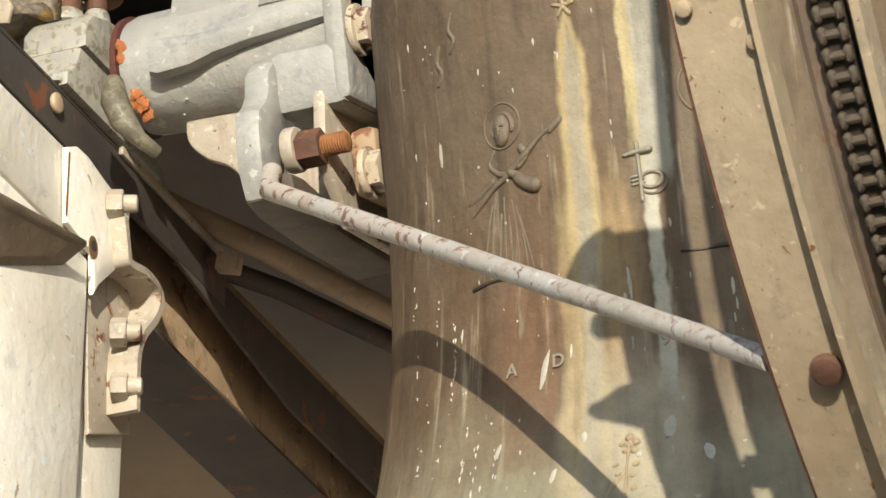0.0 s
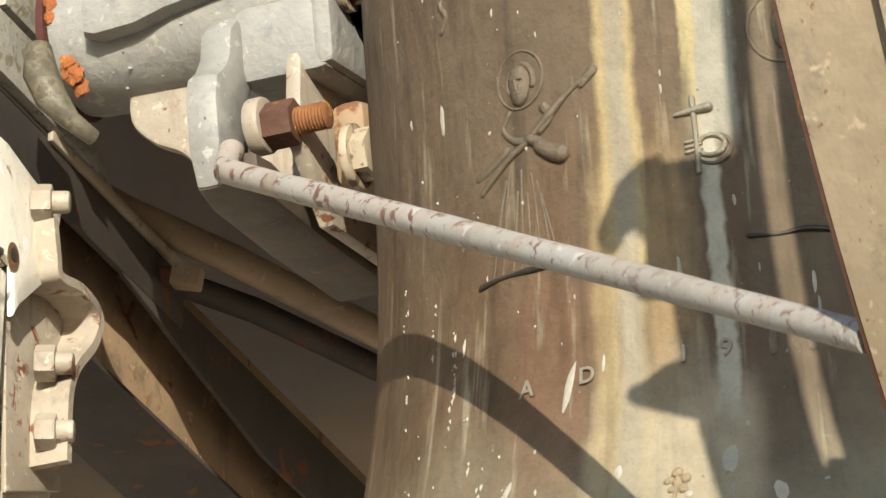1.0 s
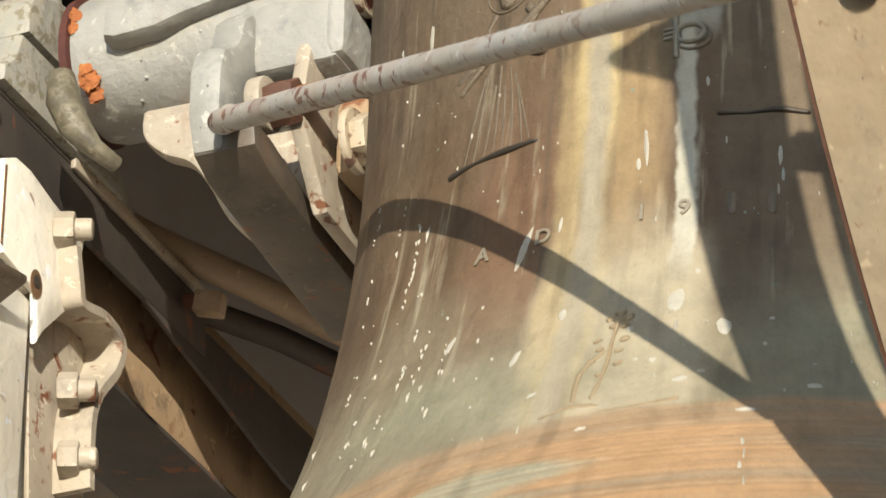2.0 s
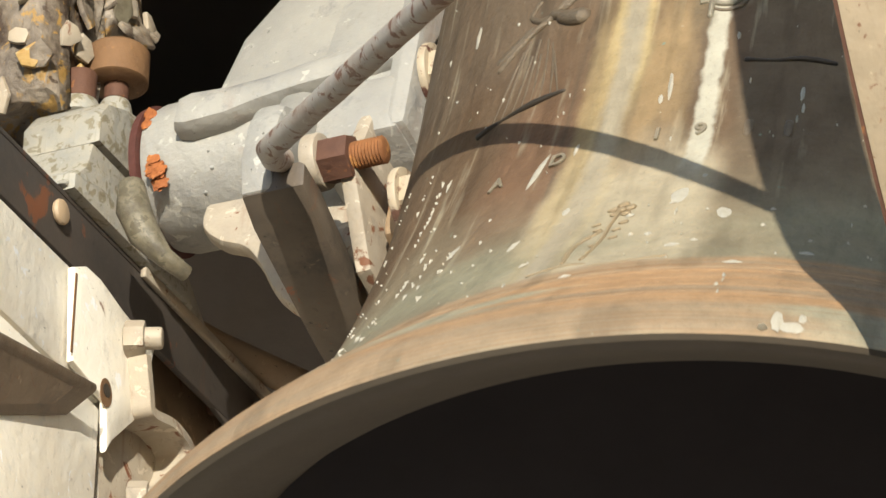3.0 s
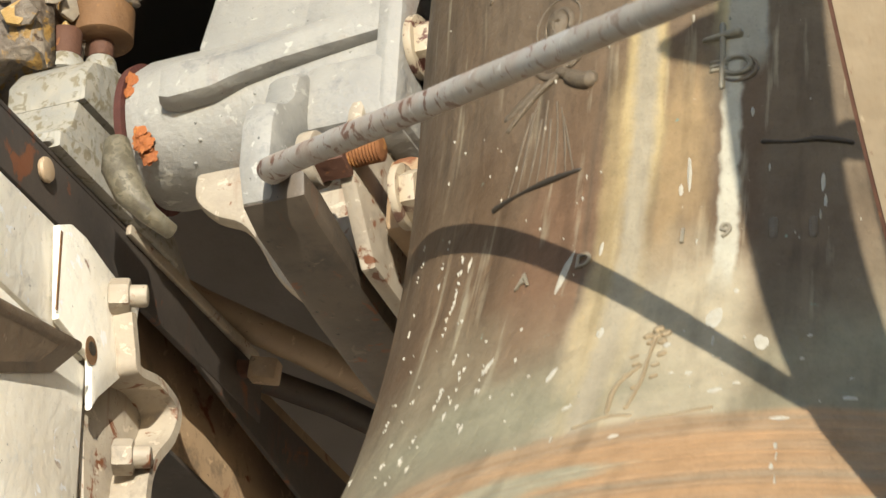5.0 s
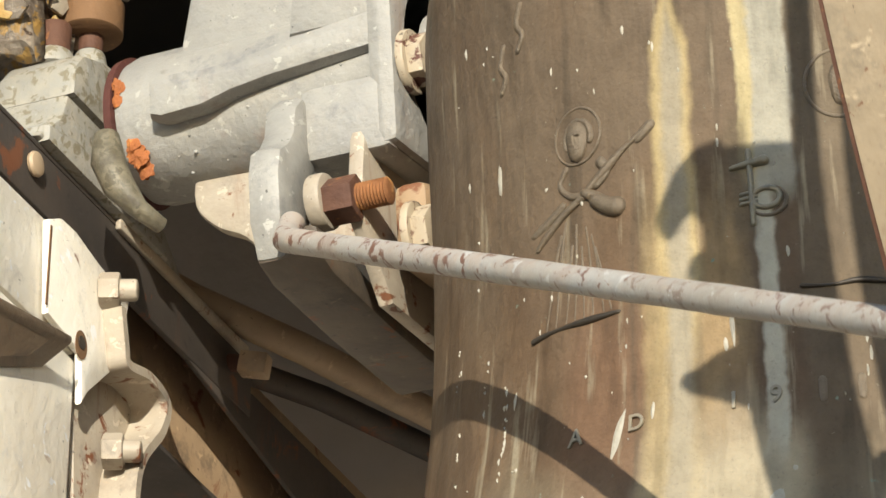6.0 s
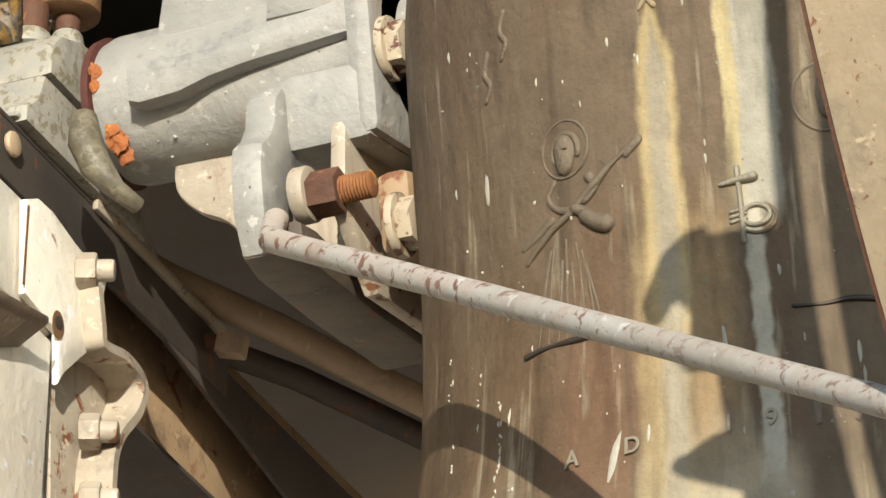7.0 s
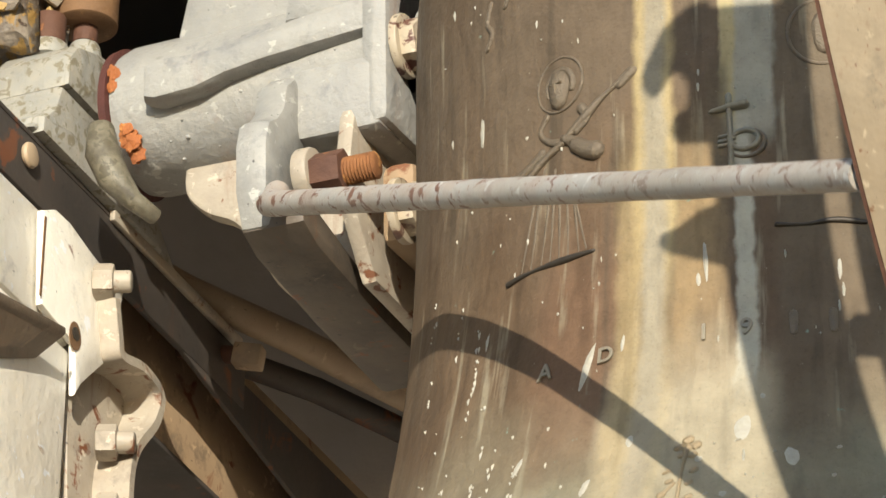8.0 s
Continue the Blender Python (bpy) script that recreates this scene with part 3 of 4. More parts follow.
def spatter_and_glints():
    """White spatters and drips on the skin, some of them standing in for glints."""
    rnd = random.Random(4)
    bm = bmesh.new()

    def drop(az, z, w, h, lean=0.0):
        m = bell_pose(az, z, 0.0006, lean)
        n = 14
        mid = bm.verts.new(m @ Vector((0, 0, 0.0012)))
        ring = []
        for k in range(n):
            a = 2 * math.pi * k / n
            s = 0.85 + 0.3 * rnd.random()
            ring.append(bm.verts.new(m @ Vector((w * s * math.cos(a), h * s * math.sin(a), -0.0006))))
        for k in range(n):
            bm.faces.new((mid, ring[k], ring[(k + 1) % n]))

    for k in range(95):
        z = -0.1 - 0.62 * rnd.random()
        az = 140 + 85 * rnd.random()
        w = 0.0006 + 0.0012 * rnd.random() ** 3
        drop(az, z, w, w * (1 + 5 * rnd.random() ** 2), rnd.uniform(-6, 6))
    for k in range(20):
        drop(145 + 50 * rnd.random(), -0.6 - 0.13 * rnd.random(), 0.0008 + 0.0028 * rnd.random() ** 3, 0.0008 + 0.0014 * rnd.random(), 20)
    # crusted trails that run down the rounded side
    for az, z0, z1, n in ((210.8, -0.43, -0.54, 26), (203.6, -0.56, -0.63, 16), (206.2, -0.54, -0.62, 14), (199.2, -0.57, -0.62, 9), (224.9, -0.37, -0.41, 8), (222.3, -0.44, -0.5, 9),
                          (216.0, -0.39, -0.43, 8), (213.0, -0.56, -0.66, 14), (208.0, -0.63, -0.7, 12), (218.5, -0.5, -0.6, 10)):
        for k in range(n * 2 // 3):
            w = 0.0004 + 0.0009 * rnd.random() ** 2
            drop(az + rnd.uniform(-0.5, 0.5), z0 + (z1 - z0) * rnd.random(), w, w * (1.5 + 4 * rnd.random()), rnd.uniform(-8, 8))
    for az, z, w, h, lean in ((190.8, -0.512, 0.0036, 0.021, -14), (186.0, -0.4975, 0.0018, 0.008, -4), (175.5, -0.4357, 0.002, 0.02, 4), (170.6, -0.598, 0.006, 0.0125, -4),
                              (183.7, -0.594, 0.0034, 0.006, 0), (165.2, -0.631, 0.0052, 0.010, 8), (168.4, -0.570, 0.0025, 0.003, 0), (175.3, -0.6234, 0.003, 0.003, 0),
                              (169.3, -0.686, 0.006, 0.0032, 10), (167.2, -0.679, 0.003, 0.002, 0), (184.9, -0.678, 0.004, 0.0022, 25), (178.1, -0.731, 0.005, 0.0024, 15),
                              (162.7, -0.727, 0.008, 0.003, 0), (160.9, -0.652, 0.002, 0.002, 0), (156.2, -0.700, 0.006, 0.003, 0), (172.3, -0.661, 0.003, 0.003, 0),
                              (157.6, -0.868, 0.0045, 0.012, 0), (156.6, -0.874, 0.009, 0.006, 0), (158.6, -0.878, 0.004, 0.0045, 0), (155.8, -0.862, 0.003, 0.006, 0),
                              (162.8, -0.768, 0.0016, 0.006, 0), (162.6, -0.785, 0.001, 0.009, 0), (162.9, -0.80, 0.0018, 0.006, 0), (162.5, -0.82, 0.001, 0.008, 0), (199.0, -0.589, 0.003, 0.009, -20),
                              (188.5, -0.63, 0.003, 0.009, -20), (213.0, -0.245, 0.003, 0.014, 0), (158.9, -0.455, 0.0018, 0.01, 0), (158.6, -0.475, 0.0014, 0.007, 0), (159.2, -0.49, 0.001, 0.006, 0),
                              (176.3, -0.275, 0.0012, 0.004, 0), (176.2, -0.262, 0.001, 0.003, 0), (189.0, -0.158, 0.0016, 0.004, 0), (184.6, -0.18, 0.0012, 0.005, 0)):
        drop(az, z, w, h, lean)
    return bm


tagged(part("spatter", spatter_and_glints(), WHITE_MARKS, body, "white spatters, drips and painted glints"), kind="stuff")


# ---------- headstock, bracket, tie rod ----------
def headstock():
    core = turned([(-0.662, 0.058), (-0.658, 0.067), (-0.645, 0.071), (-0.56, 0.072), (-0.36, 0.08)], 48)
    for v in core.verts:
        v.co += Vector((0, 1, 1)) * (0.002 * noise.noise(v.co * 18))
    hs = part("headstock", core, PALE, bell, "pale grey painted cast headstock")
    RIB = [(-0.614, -0.024), (-0.614, 0.01), (-0.6, 0.016), (-0.56, 0.013), (-0.52, 0.015), (-0.46, 0.026), (-0.385, 0.034), (-0.385, -0.004), (-0.44, -0.008), (-0.49, -0.012), (-0.53, -0.018), (-0.56, -0.026), (-0.6, -0.028)]
    rib = slab(RIB, 0.034, pose(0, -0.058, 0, 90, 0, 0), 0.011)
    for v in rib.verts:
        v.co += Vector((0.3, 1, 1)) * (0.0022 * noise.noise(v.co * 24))
    part("rib", rib, PALE, hs)
    up = slab([(-0.592, 0.0), (-0.6, 0.055), (-0.585, 0.12), (-0.54, 0.19), (-0.48, 0.235), (-0.36, 0.25), (-0.36, 0.0)], 0.1, pose(0, 0.045, 0, 90, 0, 0), 0.018)
    part("casting", up, PALE, hs)
    part("gusset", slab([(-0.48, 0.03), (-0.47, 0.11), (-0.36, 0.14), (-0.36, 0.03)], 0.03, pose(0, -0.045, 0, 90, 0, 0), 0.012), PALE, hs)
    part("foot", box(-0.46, -0.366, -0.104, 0.06, -0.11, -0.034, 0.014), PALE, hs)
    plate = part("end_plate", box(-0.39, -0.36, -0.104, 0.12, -0.106, 0.24, 0.013), PALE, hs)
    for y, z in ((-0.075, -0.022), (-0.085, -0.19)):
        wash = part("washer", prism(24, 0.03, 0.008, along((-0.36, y, z), (1, 0, 0))), CHIPPED, plate)
        part("hex_bolt", prism(6, 0.024, 0.016, along((-0.354, y, z), (1, 0, 0)), turn=15), CHIPPED, plate, "chipped painted hexagon bolt")
        if z < -0.1:
            part("lug", box(-0.386, -0.35, -0.07, 0.1, -0.21, -0.13, 0.012), TAN, hs)
    # flaking pale web under the barrel
    edge_line = smooth_profile([(-0.6, -0.05), (-0.603, -0.09), (-0.582, -0.116), (-0.553, -0.132), (-0.532, -0.16), (-0.51, -0.2), (-0.478, -0.23), (-0.44, -0.236), (-0.42, -0.22)], 4)
    web = slab(edge_line + [(-0.42, -0.04)], 0.022, pose(0, 0.0, 0, 90, 0, 0), 0.006)
    part("web", web, CREAM_WORN, hs)
    part("collar", turned([(-0.668, 0.05), (-0.668, 0.071), (-0.660, 0.0725), (-0.657, 0.05)], 48, closed=True), DARK_RUST, hs, "dark rusty bearing collar")
    for (px, py, pz), r in (((-0.638, -0.059, -0.042), 0.0105), ((-0.643, -0.063, -0.034), 0.006), ((-0.636, -0.053, -0.056), 0.008), ((-0.654, -0.068, 0.022), 0.006), ((-0.655, -0.069, 0.008), 0.005)):
        lump = bmesh.new()
        bmesh.ops.create_icosphere(lump, subdivisions=4, radius=r)
        for v in lump.verts:
            v.co = Vector((v.co.x, v.co.y * 0.3, v.co.z * 1.3)) * (1 + 0.7 * noise.noise(v.co * 130) + 0.4 * noise.noise(v.co * 420)) + Vector((px, py, pz))
        part("rust_bloom", lump, BRIGHT_RUST, hs, "bright orange rust bloom")
    rnd = random.Random(2)
    for k in range(9):
        a = radians(rnd.uniform(195, 265))
        pt = Vector((rnd.uniform(-0.64, -0.5), 0.072 * math.cos(a), 0.072 * math.sin(a)))
        wart = bmesh.new()
        bmesh.ops.create_icosphere(wart, subdivisions=2, radius=rnd.uniform(0.001, 0.0026))
        for v in wart.verts:
            v.co = v.co * (1 + 0.4 * noise.noise(v.co * 400)) + pt
        part("paint_blister", wart, PALE, hs)
    return hs


hs = headstock()

# forged arm that clamps the tie rod
YZ = Matrix(((0, 0, 1, 0), (1, 0, 0, 0), (0, 1, 0, 0), (0, 0, 0, 1)))
ARM = [(-0.105, -0.045), (-0.122, -0.06), (-0.128, -0.085), (-0.14, -0.1), (-0.158, -0.112), (-0.165, -0.135), (-0.165, -0.18), (-0.152, -0.212),
       (-0.128, -0.222), (-0.105, -0.2), (-0.09, -0.13), (-0.075, -0.09), (-0.08, -0.045)]
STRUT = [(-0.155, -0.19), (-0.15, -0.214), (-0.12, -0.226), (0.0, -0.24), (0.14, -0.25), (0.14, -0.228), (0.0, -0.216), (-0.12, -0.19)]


arm = part("brace_arm", slab(ARM, 0.034, pose(-0.483, 0, 0) @ YZ, 0.009), ZINC, bell, "zinc-grey forged brace arm")
part("strut", slab(STRUT, 0.062, pose(-0.482, 0, 0) @ YZ, 0.006), STRUT_SHADE, arm, "brown leg of the brace with shade in its colour")
part("arm_plate", slab([(-0.1, -0.07), (-0.12, -0.17), (-0.06, -0.24), (0.12, -0.25), (0.12, -0.19), (-0.02, -0.07)], 0.016,
                       pose(-0.408, 0, 0) @ Matrix(((0, 0, 1, 0), (1, 0, 0, 0), (0, 1, 0, 0), (0, 0, 0, 1))), 0.004), CREAM_WORN, arm)
part("washer", prism(28, 0.026, 0.016, along((-0.437, -0.121, -0.157), (1, 0, 0)), 0.003), CREAM_WORN, arm)


def stud():
    prof = [(-0.44, 0.012)]
    k = 0
    while -0.395 + 0.0032 * k < -0.366:
        prof += [(-0.395 + 0.0032 * k, 0.0108), (-0.3934 + 0.0032 * k, 0.0128)]
        k += 1
    prof += [(-0.3635, 0.0115), (-0.362, 0.008)]
    bm = turned(prof, 24)
    bmesh.ops.translate(bm, vec=(0, -0.121, -0.159), verts=bm.verts)
    return bm


st = part("stud", stud(), THREAD, arm, "rusty threaded stud")
part("nut", prism(6, 0.0215, 0.03, along((-0.423, -0.121, -0.159), (1, 0, 0)), 0.002, turn=10), RUST, st, "brown rusty hexagon nut")


def rod_points():
    pts = [Vector((-0.442, -0.158, -0.186)), Vector((-0.439, -0.176, -0.203))]
    a, b = Vector((-0.430, -0.200, -0.218)), Vector((0.333, -0.876, -0.6565))
    pts += [a.lerp(b, k / 40) for k in range(41)]
    return pts


rod = part("tie_rod", tube(rod_points(), 0.0112, 24, wobble=0.05), ZINC_RUST, bell, "grey tie rod with flecks of rust")


# ---------- chain wheel ----------
def band(x0, x1, r0, r1):
    return turned([(x0, r0), (x0, r1), (x1, r1), (x1, r0)], 256, "x", closed=True)


def at_rim(angle, x, r=1.106):
    """A pose on the tread: z outwards. angle in degrees from straight down towards -y."""
    a = radians(angle)
    d = Vector((0, -math.sin(a), -math.cos(a)))
    return along(Vector((x, 0, 0)) + d * r, d)


def arc_band(x0, x1, r0, r1, a0, a1, n=160):
    """A stretch of rim from a0 to a1 degrees."""
    own = bmesh.new()
    rows = []
    for k in range(n + 1):
        a = radians(a0 + (a1 - a0) * k / n)
        d = Vector((0, -math.sin(a), -math.cos(a)))
        rows.append([own.verts.new(Vector((x, 0, 0)) + d * r) for x, r in ((x0, r0), (x0, r1), (x1, r1), (x1, r0))])
    for p, q in zip(rows, rows[1:]):
        for j in range(4):
            own.faces.new((p[j], p[(j + 1) % 4], q[(j + 1) % 4], q[j]))
    own.faces.new(rows[0])
    own.faces.new(rows[-1][::-1])
    return own


rim = part("wheel_rim", arc_band(0.335, 0.4075, 1.099, 1.107, -60.0, 90.0), RIM, bell, "cream painted wheel rim with rust flecks")
part("rim_edge", arc_band(0.3315, 0.335, 1.092, 1.1055, -60.0, 90.0), RUST, rim, "rust-red edge")
part("rim_flange", band(0.4077, 0.4145, 1.085, 1.124), RIM, rim)
part("rim_bed", band(0.4385, 0.4915, 1.055, 1.075), RIM_DARK, rim)
part("rim_lip", band(0.435, 0.4383, 1.058, 1.088), RIM_DARK, rim)
part("rim_strip", band(0.492, 0.501, 1.062, 1.1), RIM, rim)
part("rim_joint", box(-0.036, 0.036, -0.0007, 0.0007, -0.001, 0.0008, 0), RIM_DARK, rim, "dark joint line").matrix_basis = at_rim(72.3, 0.371, 1.107)


def rim_plate(outline, thick):
    """A flat lug on the wheel: outline of (x, degrees round the rim)."""
    mid = sum(a for x, a in outline) / len(outline)
    a = radians(mid)
    m = Matrix((Vector((1, 0, 0)), Vector((0, -math.cos(a), math.sin(a))), Vector((0, -math.sin(a), -math.cos(a))))).transposed().to_4x4()
    m.translation = Vector((0, -math.sin(a), -math.cos(a))) * 1.094
    return slab([(x, radians(b - mid) * 1.1) for x, b in outline], thick, m, 0.002)


HOOK = [(0.336, 90.4), (0.316, 90.2), (0.296, 89.4), (0.281, 88.0), (0.275, 87.3), (0.277, 86.6), (0.284, 86.1), (0.291, 86.3), (0.298, 86.9), (0.307, 87.2), (0.315, 86.5),
        (0.313, 85.3), (0.301, 85.0), (0.297, 84.3), (0.305, 83.6), (0.336, 83.4)]
part("rim_hook", rim_plate(HOOK, 0.008), RIM, rim, "hooked cream lug on the wheel")
part("rim_lug", rim_plate([(0.336, 80.2), (0.312, 79.9), (0.292, 79.2), (0.279, 79.0), (0.276, 78.6), (0.284, 78.0), (0.306, 77.4), (0.336, 76.6)], 0.008), RIM, rim)
for ang in (12.0, 104.0):
    part("rim_tie", box(-0.036, 0.036, -0.012, 0.012, -0.012, 0.0, 0.003), RIM_DARK, rim).matrix_basis = at_rim(ang, 0.428, 1.085)
part("rim_bolt", prism(20, 0.0155, 0.014, at_rim(52.6, 0.386), 0.005), RUST, rim, "round rusty bolt head")
for ang, x in ((74.0, 0.345), (70.6, 0.347), (71.5, 0.404), (68.5, 0.404), (15.0, 0.36), (33.0, 0.36)):
    part("rim_rivet", prism(12, 0.008, 0.009, at_rim(ang, x), 0.003), RIM, rim)
part("rim_clip", box(-0.012, 0.012, -0.02, 0.02, 0.0, 0.02, 0.003), CREAM_WORN, rim).matrix_basis = at_rim(72.5, 0.433, 1.085)
chain = part("drive_chain", band(0.452, 0.483, 1.075, 1.083), DARK_METAL, bell, "oily black drive chain in the wheel")


def chain_link():
    bm = box(-0.014, -0.006, -0.0085, 0.0085, -0.004, 0.009, 0.003, segments=1)
    box(0.006, 0.014, -0.0085, 0.0085, -0.004, 0.009, 0.003, bm, 1)
    return prism(8, 0.0045, 0.026, along((-0.013, 0, 0.003), (1, 0, 0)), 0, bm=bm)


proto = part("link", chain_link(), CHAIN, chain, "", 40)
proto.matrix_basis = Matrix.Translation((0.4625, 0, 0)) @ pose(0, 0, 0, 0, 0, 0)
for k in range(120):
    ob = proto if k == 0 else new("link", proto.data)
    ob.parent = chain
    a = radians(20 + k * 1.02)
    d = Vector((0, -math.sin(a), -math.cos(a)))
    t = Vector((0, -math.cos(a), math.sin(a)))
    m = Matrix((Vector((1, 0, 0)), t, Vector((1, 0, 0)).cross(t))).transposed().to_4x4()
    if m.col[2].to_3d().dot(d) < 0:
        m = m @ pose(0, 0, 0, 180, 0, 0)
    m.translation = Vector((0.4675, 0, 0)) + d * 1.083
    ob.matrix_basis = m
# spokes and hub hold the wheel; they stay above and behind the view
part("spoke", box(0.36, 0.40, -0.03, 0.03, 0.05, 1.099, 0.004), RIM, rim)
part("spoke", box(0.36, 0.40, 0.05, 1.099, -0.03, 0.03, 0.004), RIM, rim)
part("axle", turned([(-0.36, 0.05), (0.75, 0.05)], 32), PALE, bell)
part("crown", turned([(0.0, 0.16), (0.05, 0.12), (0.12, 0.1), (0.14, 0.08)], 48, "z"), BRONZE_WORN, bell)

# ---------- the steel frame ----------
frame_thing = tagged(new("bell_frame"), "cream and brown painted steel frame carrying the bell's bearing", "frame")
girder = part("girder", box(-0.76, -0.698, -0.9, 0.31, -0.078, -0.072, 0.002), SHADED_GIRDER, frame_thing, "dark angle-iron girder with shade in its colour")
part("girder_leg", box(-0.706, -0.698, -0.9, 0.31, -0.138, -0.078, 0.0025), SHADED_GIRDER, girder)
part("girder_lip", box(-0.6985, -0.692, 0.02, 0.29, -0.083, -0.071, 0.002), CREAM_WORN, girder, "flaking pale edge")
for at in ((-0.698, -0.140, -0.102),):
    part("rivet", prism(20, 0.0125, 0.008, along(at, (1, 0, 0)), 0.004), TAN_PIPE, girder, "tan round rivet head")
part("far_girder", slab([(0.18, -0.1385), (0.315, -0.108), (1.58, -0.108), (1.58, -0.185), (0.5, -0.185)], 0.006, pose(-0.7055, 0, 0) @ YZ, 0.002), SHADED_GIRDER, frame_thing, "dark girder behind the post, coloured for shade")
# underside shade of the tan girder, put into the flange's dark colour
part("girder_flange", box(-0.842, -0.737, 0.0, 1.58, -0.2155, -0.2095, 0.002), SHADED_GIRDER, frame_thing, "bottom flange coloured dark for underside shade")
part("box_girder", box(-0.838, -0.742, 0.0, 1.58, -0.209, -0.045, 0.004), TAN, frame_thing, "tan painted box girder")
post = part("post", box(-0.95, -0.697, -0.32, -0.039, -3.95, -0.252, 0.004), CREAM, frame_thing, "cream painted steel post with rust runs")
part("post_flange", box(-0.745, -0.715, -0.0385, 0.096, -3.95, -0.2, 0.004), CREAM, post)
part("crossbar", box(-0.95, -0.697, -0.95, -0.042, -0.248, -0.142, 0.004), CREAM, frame_thing, "cream painted crossbar")

def shelf(corners, rise):
    own = bmesh.new()
    low = [own.verts.new(c) for c in corners]
    top = [own.verts.new(Vector(c) + Vector((0, 0, rise))) for c in corners]
    own.faces.new(low)
    own.faces.new(top[::-1])
    for k in range(4):
        own.faces.new((low[k], top[k], top[(k + 1) % 4], low[(k + 1) % 4]))
    bmesh.ops.recalc_face_normals(own, faces=own.faces)
    bmesh.ops.bevel(own, geom=own.edges[:], offset=0.003, segments=2, affect="EDGES", profile=0.5)
    return own


part("shelf_bracket", shelf([(-0.668, -0.410, -0.337), (-0.668, -0.098, -0.270), (-0.697, -0.101, -0.291), (-0.697, -0.347, -0.416)], 0.008), GRIME, frame_thing, "bracket caked with brown grime")

# corner plate and wavy strap clamped on the post
PLATE = [(-0.121, -0.150), (-0.098, -0.137), (-0.071, -0.136), (-0.026, -0.145), (0.037, -0.153), (0.026, -0.201), (0.013, -0.237), (-0.031, -0.282), (-0.042, -0.299), (-0.048, -0.250), (-0.112, -0.242)]
clamp = tagged(new("strap_clamp"), "wavy cream painted steel strap clamp bolted to the post", "clamp")
part("corner_plate", slab(PLATE, 0.008, pose(-0.695, 0, 0) @ YZ, 0.0025), CREAM, clamp, "rounded cream plate with rust bleeding from its hole")
part("rust_run", box(-0.6875, -0.6864, -0.1185, -0.1155, -0.236, -0.155, 0), CUP, clamp, "rust run along the plate")
part("rust_stain", slab(arc(-0.05, -0.243, 0.011, 0.014, 0, 345, 18), 0.001, pose(-0.6874, 0, 0) @ YZ, 0), CUP, clamp, "rust bleeding from the hole")
# flat disc whose dark colour carries the shade of a bolt hole
part("hole", prism(14, 0.0065, 0.0012, along((-0.6868, -0.050, -0.241), (1, 0, 0)), 0), DARK_METAL, clamp, "dark disc standing in for a shaded bolt hole")


def ribbon(path, x0, x1, thick):
    own = bmesh.new()
    pts = [Vector((0, y, z)) for y, z in smooth_profile(path, 6)]
    rows = []
    for k, p in enumerate(pts):
        d = (pts[min(k + 1, len(pts) - 1)] - pts[max(k - 1, 0)]).normalized()
        nrm = Vector((0, -d.z, d.y)) * (thick / 2)
        rows.append([own.verts.new(Vector((x, 0, 0)) + p + s * nrm) for x, s in ((x0, -1), (x1, -1), (x1, 1), (x0, 1))])
    for a, b in zip(rows, rows[1:]):
        for j in range(4):
            own.faces.new((a[j], a[(j + 1) % 4], b[(j + 1) % 4], b[j]))
    own.faces.new(rows[0][::-1])
    own.faces.new(rows[-1])
    return own


# darker cream on the strap covers its grime and its inner shade
part("strap", ribbon([(-0.011, -0.188), (0.000, -0.223), (0.008, -0.238), (0.050, -0.230), (0.085, -0.239), (0.078, -0.272), (0.046, -0.314), (0.036, -0.350), (0.039, -0.411)], -0.714, -0.667, 0.009), CREAM_WORN, clamp)
part("strap_back", slab([(-0.025, -0.283), (0.047, -0.217), (0.118, -0.217), (0.091, -0.289), (0.095, -0.408), (-0.005, -0.454)], 0.006, pose(-0.711, 0, 0) @ YZ, 0.002), CREAM_WORN, clamp)
for cx, cy, cz in ((-0.687, -0.023, -0.173), (-0.695, 0.015, -0.318), (-0.695, 0.023, -0.383)):
    head = part("bolt_head", prism(6, 0.017, 0.02, along((cx, cy, cz), (0.93, 0.36, 0.0)), 0.003, turn=20), CREAM_WORN, clamp, "cream painted hexagon bolt head")
    part("bolt_end", prism(16, 0.0105, 0.036, along((cx, cy, cz), (0.93, 0.36, 0.0)), 0.003), CREAM_WORN, head)

# pipe and block behind the girders
pipe = tagged(part("pipe", tube([(-0.770, 0.160, -0.023), (-0.720, 0.220, -0.048), (-0.663, 0.340, -0.052), (-0.627, 0.420, -0.058), (-0.511, 0.660, -0.078)], 0.0155, 24), TAN_PIPE, None, "", 40), "tan painted steel pipe running behind the bell", "pipe")
lower = tagged(part("pipe", tube([(-0.768, 0.220, -0.066), (-0.713, 0.320, -0.077), (-0.676, 0.420, -0.066), (-0.536, 0.720, -0.082)], 0.013, 20), SHADED_GIRDER, None, "", 40), "dark thin pipe below the tan pipe", "pipe")
blk = tagged(new("bolt_stub"), "square rusty bolt head on the girder", "bolt")
part("head", box(-0.014, 0.014, -0.012, 0.012, -0.011, 0.011, 0.002), TAN_PIPE, blk)
part("shank", prism(12, 0.009, 0.11, along((-0.12, 0, 0), (1, 0, 0)), 0.001), RUST, blk)
blk.matrix_basis = Matrix.Translation((-0.675, 0.269, -0.105)) @ pose(0, 0, 0, 10, 10, 15)

# ---------- bearing ----------
bearing = tagged(new("bearing"), "weathered grey cast bearing block with rusty grease cup", "bearing")


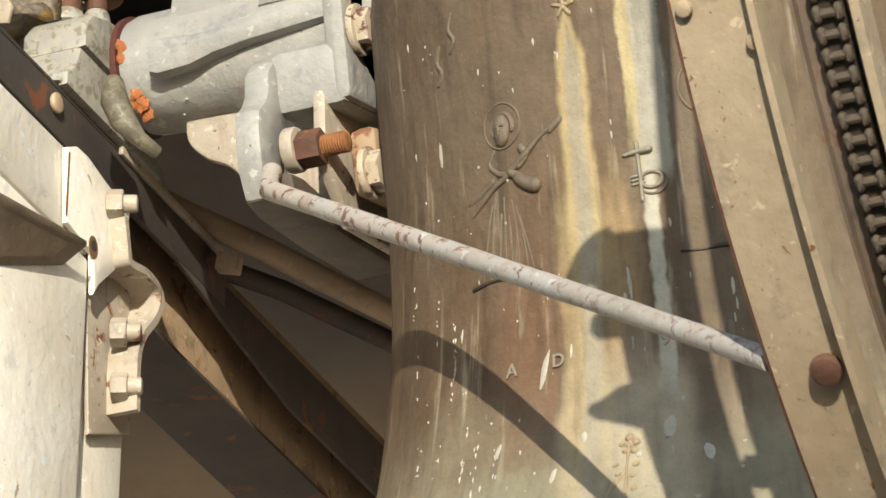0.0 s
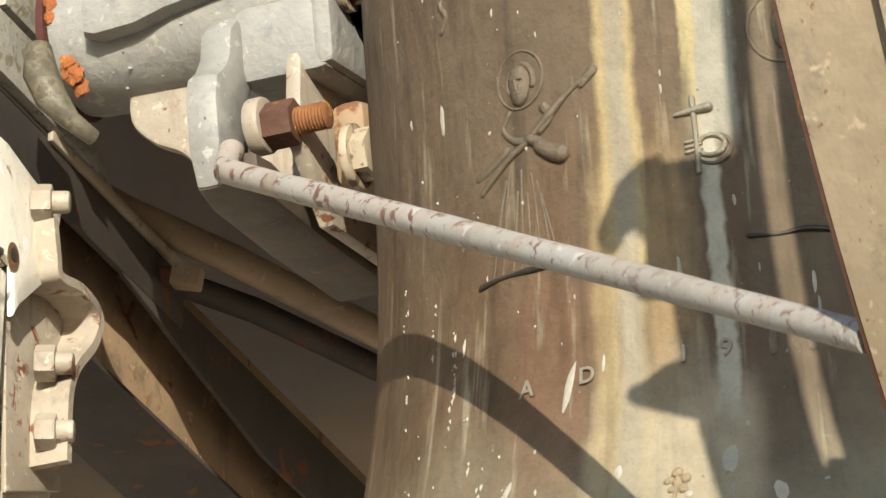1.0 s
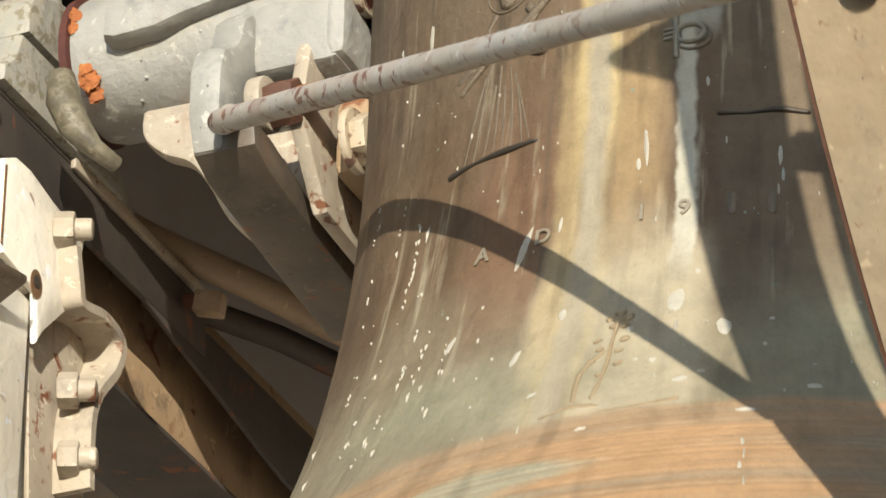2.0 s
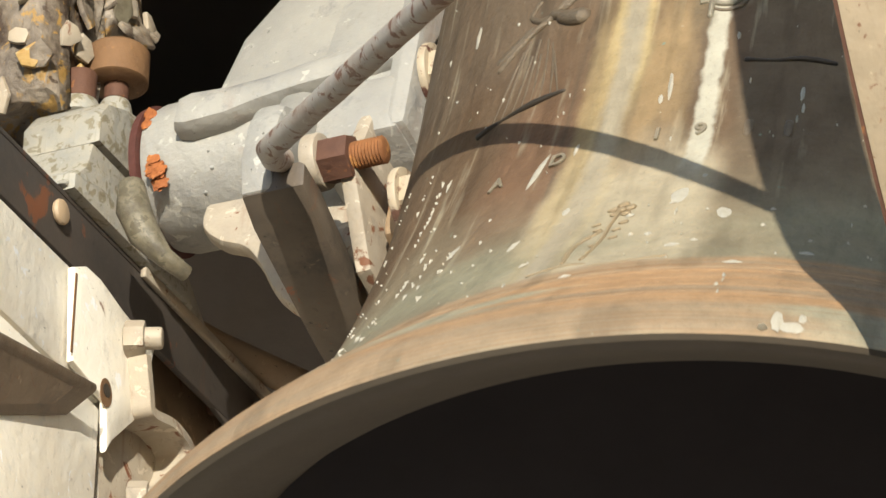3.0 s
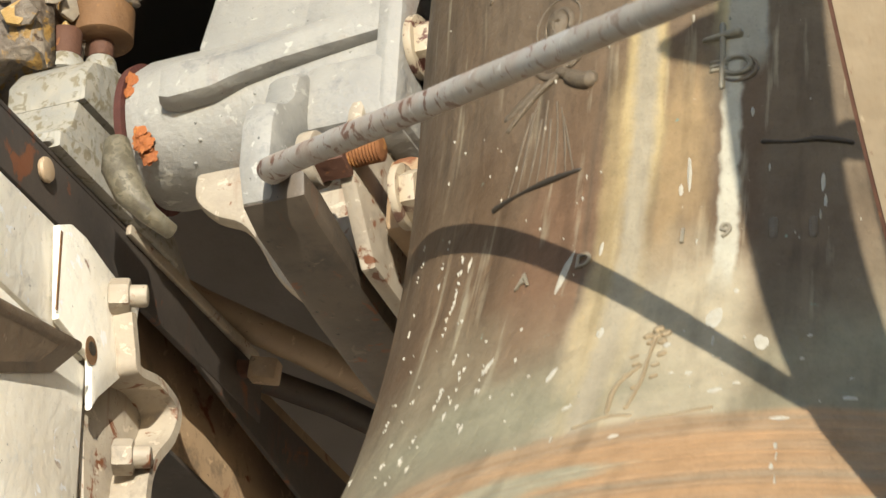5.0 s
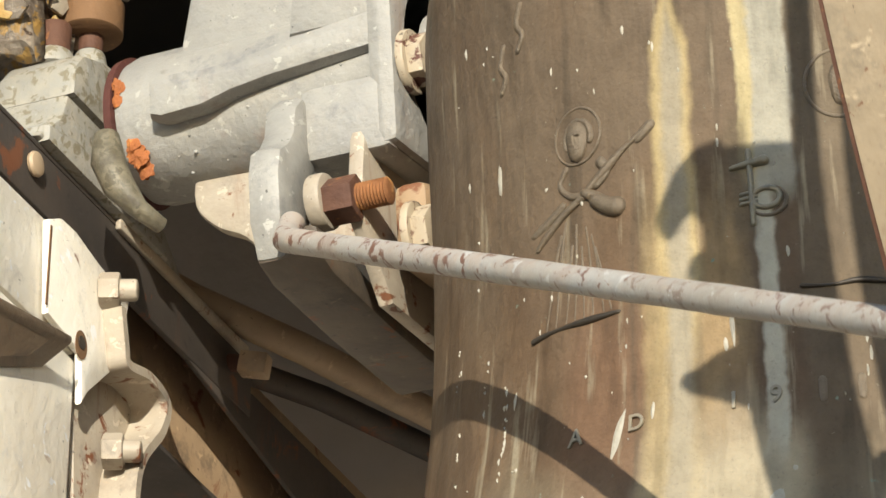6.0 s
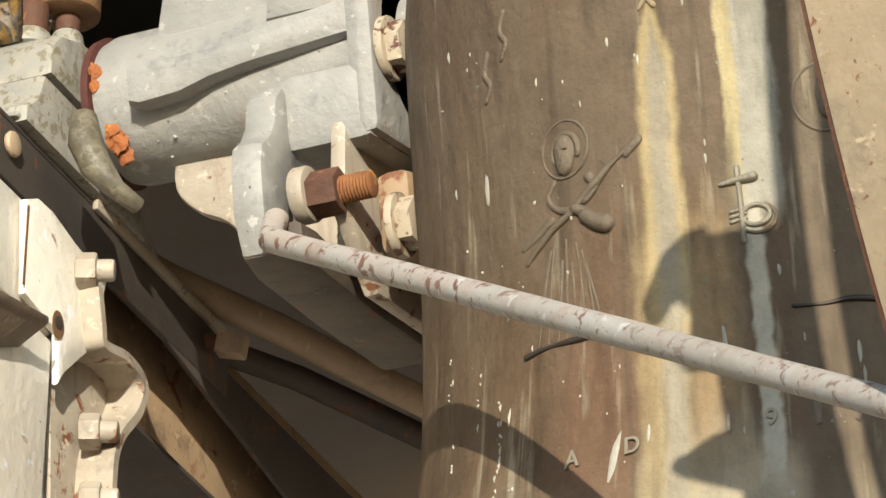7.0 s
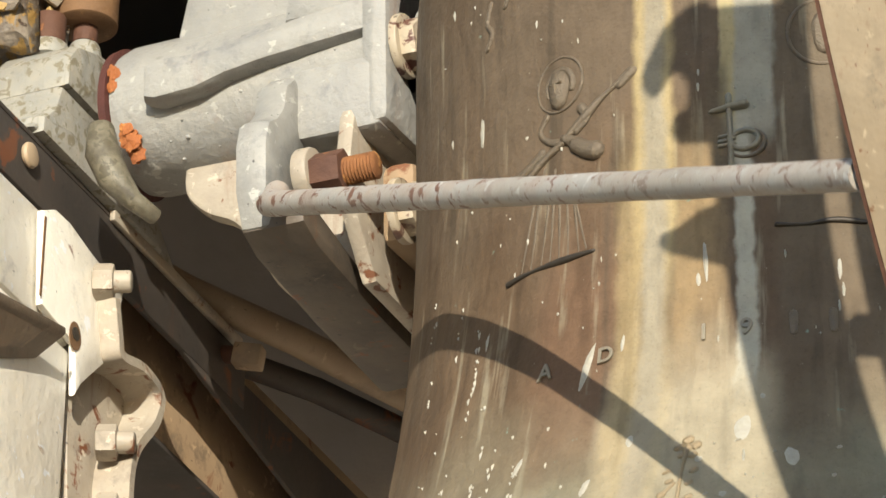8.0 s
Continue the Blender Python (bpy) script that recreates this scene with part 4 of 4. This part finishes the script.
def knobbly(bm, amount, scale):
    for v in bm.verts:
        v.co += Vector((noise.noise(v.co * scale), noise.noise(v.co * scale + Vector((7, 0, 0))), noise.noise(v.co * scale + Vector((0, 9, 0))))) * amount
    return bm


def dense(bm, cuts):
    bmesh.ops.subdivide_edges(bm, edges=bm.edges[:], cuts=cuts, use_grid_fill=True)
    return bm


CAP = [(-0.085, 0.004), (-0.085, 0.035), (-0.07, 0.055), (-0.03, 0.07), (0.0, 0.075), (0.03, 0.07), (0.07, 0.055), (0.085, 0.035), (0.085, 0.004)]
LOW = [(-0.09, 0.0), (-0.1, -0.03), (-0.14, -0.071), (0.15, -0.071), (0.1, -0.03), (0.09, 0.0)]
part("cap", slab(CAP, 0.085, pose(-0.775, 0, 0) @ YZ, 0.008), LICHEN, bearing, "lichen-spotted bearing cap")
part("housing", slab(LOW, 0.084, pose(-0.777, 0, 0) @ YZ, 0.005), LICHEN, bearing)
part("foot", slab([(-0.13, -0.029), (-0.13, -0.012), (-0.08, 0.0), (0.085, 0.0), (0.1, -0.012), (0.11, -0.029)], 0.07, pose(-0.757, 0, -0.043) @ YZ, 0.005), LICHEN, bearing)
lug = part("lug", tube([(-0.643, -0.105, -0.066), (-0.638, -0.108, -0.094), (-0.627, -0.105, -0.121), (-0.611, -0.095, -0.143), (-0.601, -0.070, -0.149)], 0.0165, 16, wobble=0.5, factors=[0.8, 1.05, 1.0, 0.85, 0.4]), MOSS, bearing, "mossy flaking lug")
for base, r in (((-0.720, -0.008, 0.098), 0.012), ((-0.740, -0.042, 0.083), 0.016)):
    part("bolt", prism(16, r, 0.03, along(base, (0, 0, 1)), 0.002), RUST, bearing)
    part("boss", prism(20, r * 1.5, 0.02, along(Vector(base) - Vector((0, 0, 0.02)), (0, 0, 1)), 0.004, r * 1.15), LICHEN, bearing)
cup = Vector((-0.720, -0.010, 0.115))
part("grease_cup", turned([(cup.z, 0.028), (cup.z + 0.002, 0.031), (cup.z + 0.034, 0.031), (cup.z + 0.038, 0.027)], 36, "z"), CUP, bearing, "brown rusty grease cup").matrix_basis = Matrix.Translation((cup.x, cup.y, 0))


def crusted(label, x0, x1, y0, y1, z0, z1, count, seed):
    rnd = random.Random(seed)
    thing = tagged(new("bracket"), label, "bracket")
    part("core", knobbly(dense(box(x0, x1, y0, y1, z0, z1, 0.008, segments=1), 5), 0.026, 28.0), FLAKING, thing, "", 60)
    for k in range(count):
        r = 0.007 + 0.014 * rnd.random()
        n = rnd.randint(5, 7)
        outline = [(r * (0.6 + 0.6 * rnd.random()) * math.cos(2 * math.pi * j / n), r * (0.6 + 0.7 * rnd.random()) * math.sin(2 * math.pi * j / n)) for j in range(n)]
        side = rnd.random() < 0.6
        at = (x1 + 0.004, rnd.uniform(y0, y1), rnd.uniform(z0, z1)) if side else (rnd.uniform(x0, x1), y0 - 0.004, rnd.uniform(z0, z1))
        d = Vector((1, -0.2, 0) if side else (0.2, -1, 0)) + Vector((rnd.uniform(-0.4, 0.4), rnd.uniform(-0.4, 0.4), rnd.uniform(-0.5, 0.5)))
        part("flake", slab(outline, 0.006, along(at, d), 0.0015), (CREAM_WORN, FLAKING, GOLD, FLAKING, MOSS)[rnd.randrange(5)], thing)
    return thing


crusted("flaking rust-crusted iron bracket above the bearing", -0.86, -0.74, -0.10, 0.0, 0.06, 0.5, 46, 3)
crusted("flaking rust-crusted iron bracket over the grease cup", -0.84, -0.73, -0.005, 0.06, 0.185, 0.5, 40, 8)

# a cobweb thread inside the bell
web_thread = tagged(new("cobweb_thread"), "thin cobweb thread with a pale tuft inside the bell", "cobweb")
part("thread", tube([(-0.040, 0.020, -0.257), (-0.035, 0.020, -0.303), (-0.030, 0.020, -0.346)], 0.0006, 6), WHITE_MARKS, web_thread)
part("tuft", tube([(-0.027, 0.020, -0.345), (-0.031, 0.020, -0.349), (-0.033, 0.020, -0.354), (-0.034, 0.020, -0.363)], 0.0028, 8, wobble=0.8), WHITE_MARKS, web_thread)


def motions():
    walk(bell, [(t, pose(0, 0, 0, a, 0, 0)) for t, a in BELL_ROWS])


motions()
